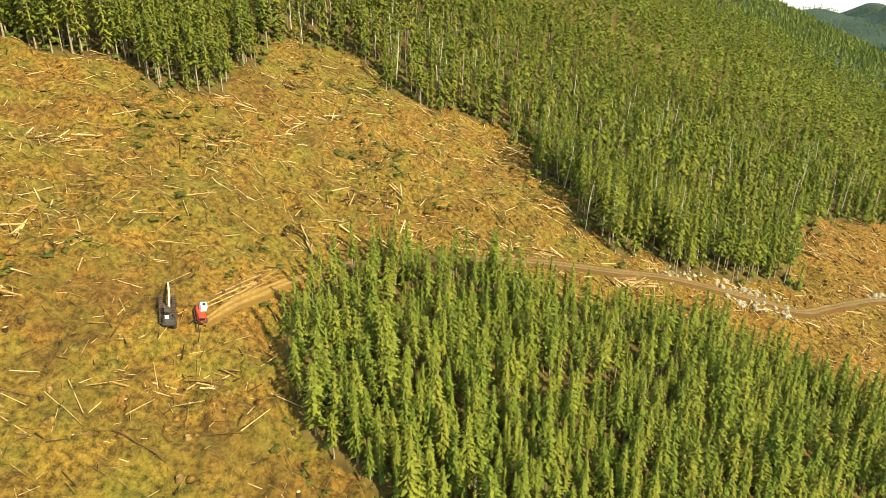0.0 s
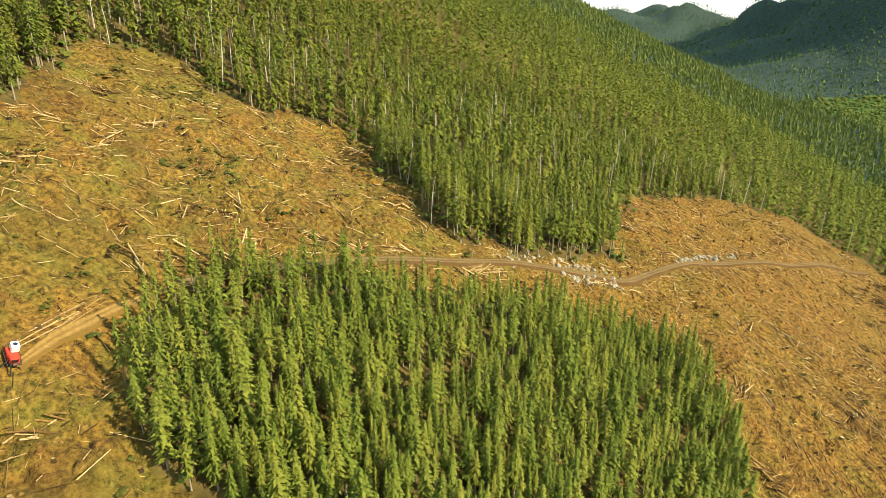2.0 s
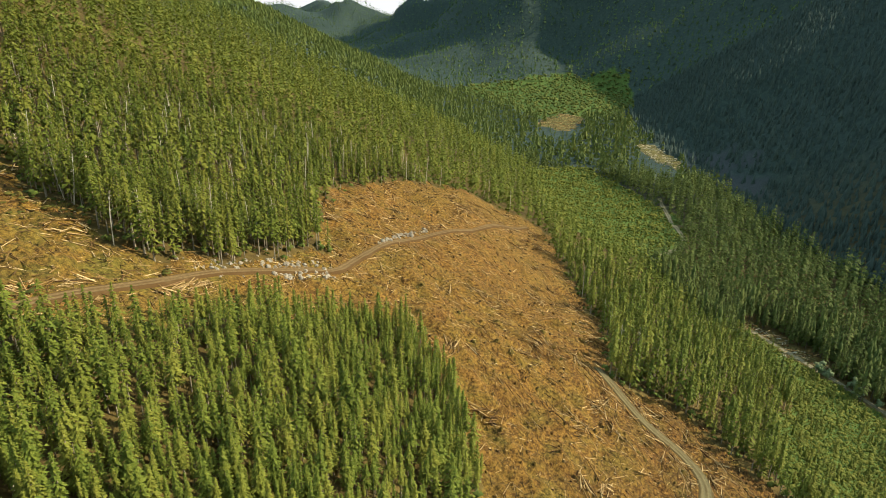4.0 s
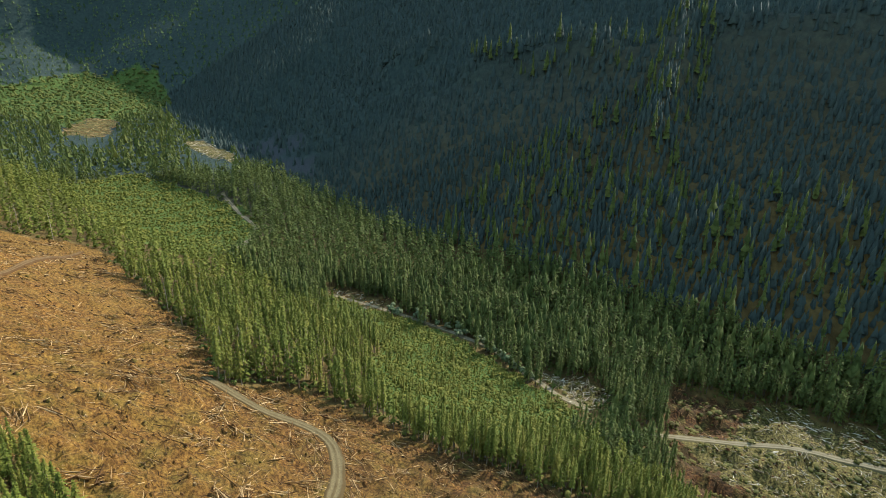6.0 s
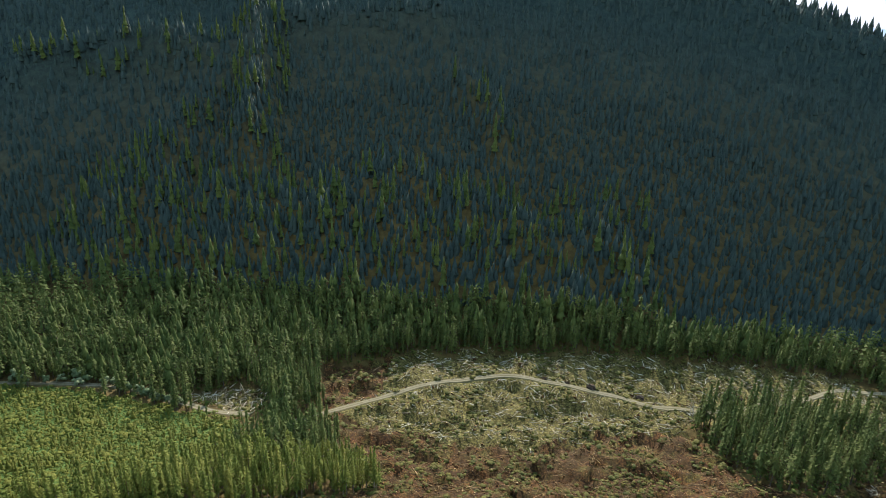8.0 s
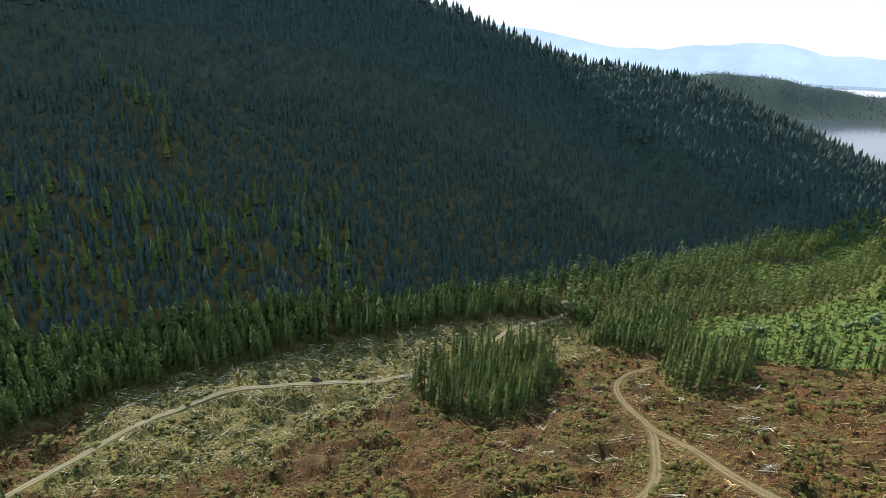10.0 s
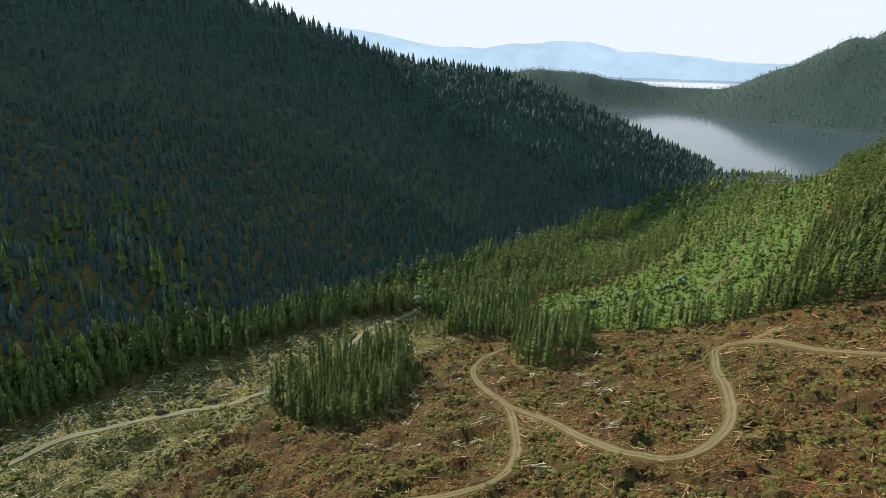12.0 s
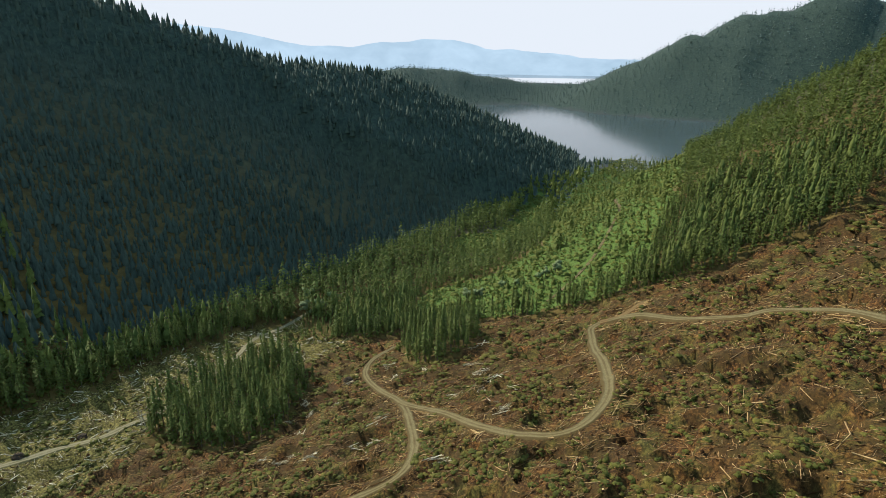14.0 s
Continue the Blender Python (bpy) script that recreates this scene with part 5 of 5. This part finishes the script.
# logs pulled together beside the crawler, along the track and at the landing
for k in range(9):
    lay_log(-43.4 + 2.6 * (k // 3) - 0.75 * (k % 3), 110.0 + 4.6 * (k // 3) + 0.5 * (k % 3), 59 + 3 * (k % 4), 10 + 1.5 * (k % 3), 0.26, 0, 0.08,
            "long straight tan log in a drag pile", "logs dragged beside the crawler")
for k in range(10):
    lay_log(56 + 2.0 * (k % 5), 168 + 1.3 * (k // 2) - 0.5 * k, 20 + 9 * (k % 4), 9 + 2 * (k % 3), 0.45, 0, 0.15 + 0.3 * (k % 2),
            "tan log piled along the track edge", "logs along the track")
for k in range(12):
    lay_log(-152.5 - 0.55 * (k % 4), -223 - 2.2 * (k % 3) + 0.8 * (k // 4), 100 + 5 * (k % 3), 9 + 1.5 * (k % 2), 0.5, 0, 0.3 * (k // 4) + 0.15,
            "pale log stacked in a roadside deck", "logs in the roadside deck")


# blasted rock beside the track
def rock_mesh(seed):
    rng = random.Random(seed)
    bm = bmesh.new()
    bmesh.ops.create_icosphere(bm, subdivisions=2, radius=1.0)
    for v in bm.verts:
        f = 0.75 + 0.5 * noise.noise(v.co * 1.3 + Vector((seed * 3.1, 0, 0)))
        v.co = Vector((v.co.x * f * 1.25, v.co.y * f, max(v.co.z * f * 0.85, -0.4)))
    for k in range(5):
        n = Vector((rng.uniform(-1, 1), rng.uniform(-1, 1), rng.uniform(0, 1))).normalized()
        for v in bm.verts:
            d = v.co.dot(n) - 0.62
            if d > 0:
                v.co -= n * d * 0.9
    me = bpy.data.meshes.new("boulder")
    bm.to_mesh(me)
    bm.free()
    me.materials.append(ROCK)
    return me


ROCK_MESHES = [rock_mesh(k) for k in range(5)]


def boulders(line, count, spread, lo, hi, seed, group):
    rng = np.random.RandomState(seed)
    p = smooth_line(line, 1.0)
    for k in range(count):
        q = p[rng.randint(len(p))] + rng.normal(0, spread, 2)
        r = lo + (hi - lo) * rng.uniform() ** 1.5
        ob = new("boulder", ROCK_MESHES[k % 5])
        ob.matrix_basis = pose(q[0], q[1], float(ground_at(q[0], q[1])[0]) + 0.22 * r, rng.uniform(-15, 15), rng.uniform(-15, 15), rng.uniform(0, 360)) @ Matrix.Diagonal((r, r, r, 1))
        tagged(ob, "angular pale grey blasted boulder beside the track", "boulder", group)


boulders([(168, 213), (188, 225), (205, 233), (222, 240)], 46, 1.0, 0.6, 2.0, 411, "boulders above the track")
boulders([(72, 180), (88, 186), (104, 189), (120, 189)], 70, 2.6, 0.35, 1.5, 413, "rubble along the track")
boulders([(95, 181), (112, 181), (124, 185)], 40, 1.6, 0.35, 1.4, 415, "rubble along the track")
boulders([(60, 176), (88, 184), (110, 185), (128, 189)], 110, 3.2, 0.15, 0.6, 417, "rubble along the track")


boulders([(217, 116), (211, 94), (212, 76), (206, 62)], 60, 0.9, 0.15, 0.55, 419, "rubble along the road edge")


# broad-leaved trees along the stream and track
def alder_crown(seed):
    rng = np.random.RandomState(seed)
    V, T, base = [], [], 0
    for k in range(9):
        v, t = bush_shape(seed * 20 + k, 16)
        c = np.array([rng.uniform(-0.28, 0.28), rng.uniform(-0.28, 0.28), rng.uniform(0.15, 0.6)])
        V.append(v * rng.uniform(0.3, 0.5) + c)
        T.append(t + base)
        base += len(v)
    return np.concatenate(V), np.concatenate(T)


def make_alder(seed):
    tree = new("alder_tree")
    limbs = [rod((0, 0, -0.05), (0.02, 0, 0.4), 0.035, 0.025, 6)]
    for k in range(4):
        a = 1.6 * k + seed
        limbs.append(rod((0.02, 0, 0.3), (0.25 * math.cos(a), 0.25 * math.sin(a), 0.65), 0.02, 0.008, 5))
    part("trunk", joined(*limbs), BARK, tree)
    crown = new("crown", tri_mesh("crown", *alder_crown(seed), [ALDER_TREE]))
    crown.parent = tree
    return tagged(tree, "round pale green alder with a bushy crown", "tree", "alders along the track")


ALDER_TREE = leaf_material("alder_tree_leaves", (0.1, 0.14, 0.05), (0.17, 0.21, 0.08), (0.2, 0.22, 0.1), True)
ALDERS = [make_alder(k) for k in range(4)]


def plant_alders(places, lo, hi, seed):
    rng = np.random.RandomState(seed)
    for k, (x, y) in enumerate(places):
        h = rng.uniform(lo, hi)
        m = pose(x, y, float(land(np.array([x]), np.array([y]))[0]), 0, 0, rng.uniform(0, 360))
        spare = [a for a in ALDERS if a.scale[0] == 1.0 and a.location.length == 0]
        ob = spare[0] if spare else copy_thing(ALDERS[k % 4], m)
        ob.matrix_basis = m @ Matrix.Diagonal((h * rng.uniform(0.9, 1.2), h * rng.uniform(0.9, 1.2), h, 1))


def row(line, gap, wobble, seed):
    rng = np.random.RandomState(seed)
    return [tuple(p + rng.normal(0, wobble, 2)) for p in smooth_line(line, gap)]


plant_alders([(149, -539), (143, -550), (134, -545), (128, -558), (151, -562), (140, -536)], 11, 16, 421)
plant_alders(row([(462, 84), (454, 58), (432, 10), (402, -15), (376, -33)], 7.0, 2.0, 423), 6, 10, 424)
plant_alders(row([(-5, -520), (-38, -500), (-62, -490), (-88, -492)], 9.0, 4.0, 425), 7, 12, 426)


# dark burn piles
def make_pile(seed, r, h):
    rng = np.random.RandomState(seed)
    pile = new("slash_pile")
    bm = bmesh.new()
    bmesh.ops.create_icosphere(bm, subdivisions=3, radius=1.0)
    for v in bm.verts:
        f = 1 + 0.35 * noise.noise(v.co * 2.2 + Vector((seed, 0, 0)))
        v.co = Vector((v.co.x * r * f, v.co.y * r * f, max(v.co.z, -0.1) * h * f))
    part("heap", bm, CHAR, pile, "dark heap of bark and soil")
    for k in range(16):
        a, e = rng.uniform(0, 6.283), rng.uniform(0.1, 0.9)
        c = Vector((math.cos(a) * r * (1 - e) * 0.9, math.sin(a) * r * (1 - e) * 0.9, h * e * 0.95 + 0.2))
        d = Vector((rng.normal(), rng.normal(), rng.normal() * 0.35)).normalized() * rng.uniform(1.2, 2.6)
        part("stick", rod(c - d, c + d, 0.14, 0.08, 5), STICKS_DARK if k % 3 else STICKS, pile)
    return tagged(pile, "dark round burn pile of branches beside the road", "slash pile", "burn piles on the cut")


CHAR = plain_material("charred_debris", (0.02, 0.014, 0.009), (0.07, 0.05, 0.032), 1.2, 0.95, 0, 1.0, 0.3)
for k, (x, y, r, h) in enumerate(((274.2, -308.9, 3.6, 2.8), (247.9, -332.8, 3.0, 2.3), (298, -283, 2.0, 1.4), (286, -295, 2.0, 1.4), (77.6, -380.2, 3.6, 2.4), (209.8, -398, 2.2, 1.8))):
    make_pile(k + 1, r, h).matrix_basis = pose(x, y, float(land(np.array([x]), np.array([y]))[0]))


# bleached standing snags
def make_snag(seed):
    rng = random.Random(seed)
    bm = [rod((0, 0, -0.05), (0.02, 0.01, 0.6), 0.012, 0.009, 6), rod((0.02, 0.01, 0.6), (0.0, 0.03, 1.0), 0.009, 0.004, 6)]
    for k in range(7):
        z, a = rng.uniform(0.35, 0.95), rng.uniform(0, 6.283)
        bm.append(rod((0.015, 0.01, z), (0.015 + 0.06 * math.cos(a), 0.01 + 0.06 * math.sin(a), z + 0.03), 0.004, 0.002, 4))
    me = bpy.data.meshes.new("dead_tree")
    b = joined(*bm)
    b.to_mesh(me)
    b.free()
    me.materials.append(DEADWOOD)
    return me


SNAGS = [make_snag(k) for k in range(3)]


def snags():
    x, y = scatter(15.0, (-60, 120, 420, 520), 431, 0.5)
    rng = np.random.RandomState(432)
    k = wooded(x, y) & (np.hypot(x, y) > 190) & (along(x, y)[1] < 150)
    x, y = x[k], y[k]
    for i in range(min(180, len(x))):
        h = rng.uniform(13, 22)
        ob = new("dead_tree", SNAGS[i % 3])
        ob.matrix_basis = pose(x[i], y[i], float(land(x[i:i + 1], y[i:i + 1])[0]), rng.normal(0, 2.5), rng.normal(0, 2.5), rng.uniform(0, 360)) @ Matrix.Diagonal((h, h, h, 1))
        tagged(ob, "bare bleached dead tree standing among green conifers", "dead tree", "dead trees in the forest")
    for px, py, h in ((210, -343, 15), (214, -346, 12), (207, -339, 11)):
        ob = new("dead_tree", SNAGS[1])
        ob.matrix_basis = pose(px, py, float(land(np.array([px]), np.array([py]))[0]), 0, 4, 20) @ Matrix.Diagonal((h * 1.6, h * 1.6, h, 1))
        tagged(ob, "bright bleached snag at the edge of a tree clump", "dead tree", "dead trees in the forest")


snags()


# stumps of the felled trees
def stump_shape():
    V, T = [], []
    for z, r in ((-0.3, 0.62), (0.1, 0.42), (0.45, 0.36)):
        for k in range(6):
            a = 6.283 * k / 6
            V.append((r * math.cos(a), r * math.sin(a), z))
    for ring in range(2):
        for k in range(6):
            a, b = ring * 6 + k, ring * 6 + (k + 1) % 6
            T += [(a, b, b + 6), (a, b + 6, a + 6)]
    top = [(12, 12 + k, 13 + k) for k in range(1, 5)]
    return np.array(V), np.array(T), np.array(top)


def stumps(gap, r0, r1, seed, grow):
    x, y = in_cut(gap, r0, r1, seed)
    v, t, top = stump_shape()
    h = np.random.RandomState(seed).uniform(0.6, 1.2, len(x)) * grow
    planted("stump", [[(v, t, 0), (v, top, 1)]], x, y, h, [STICKS_DARK, STICKS], "low sawn stumps scattered over the cut", "stump", seed + 1, (0.7, 1.2))


stumps(8.0, 60, 300, 441, 1.0)
stumps(11, 300, 520, 443, 1.3)
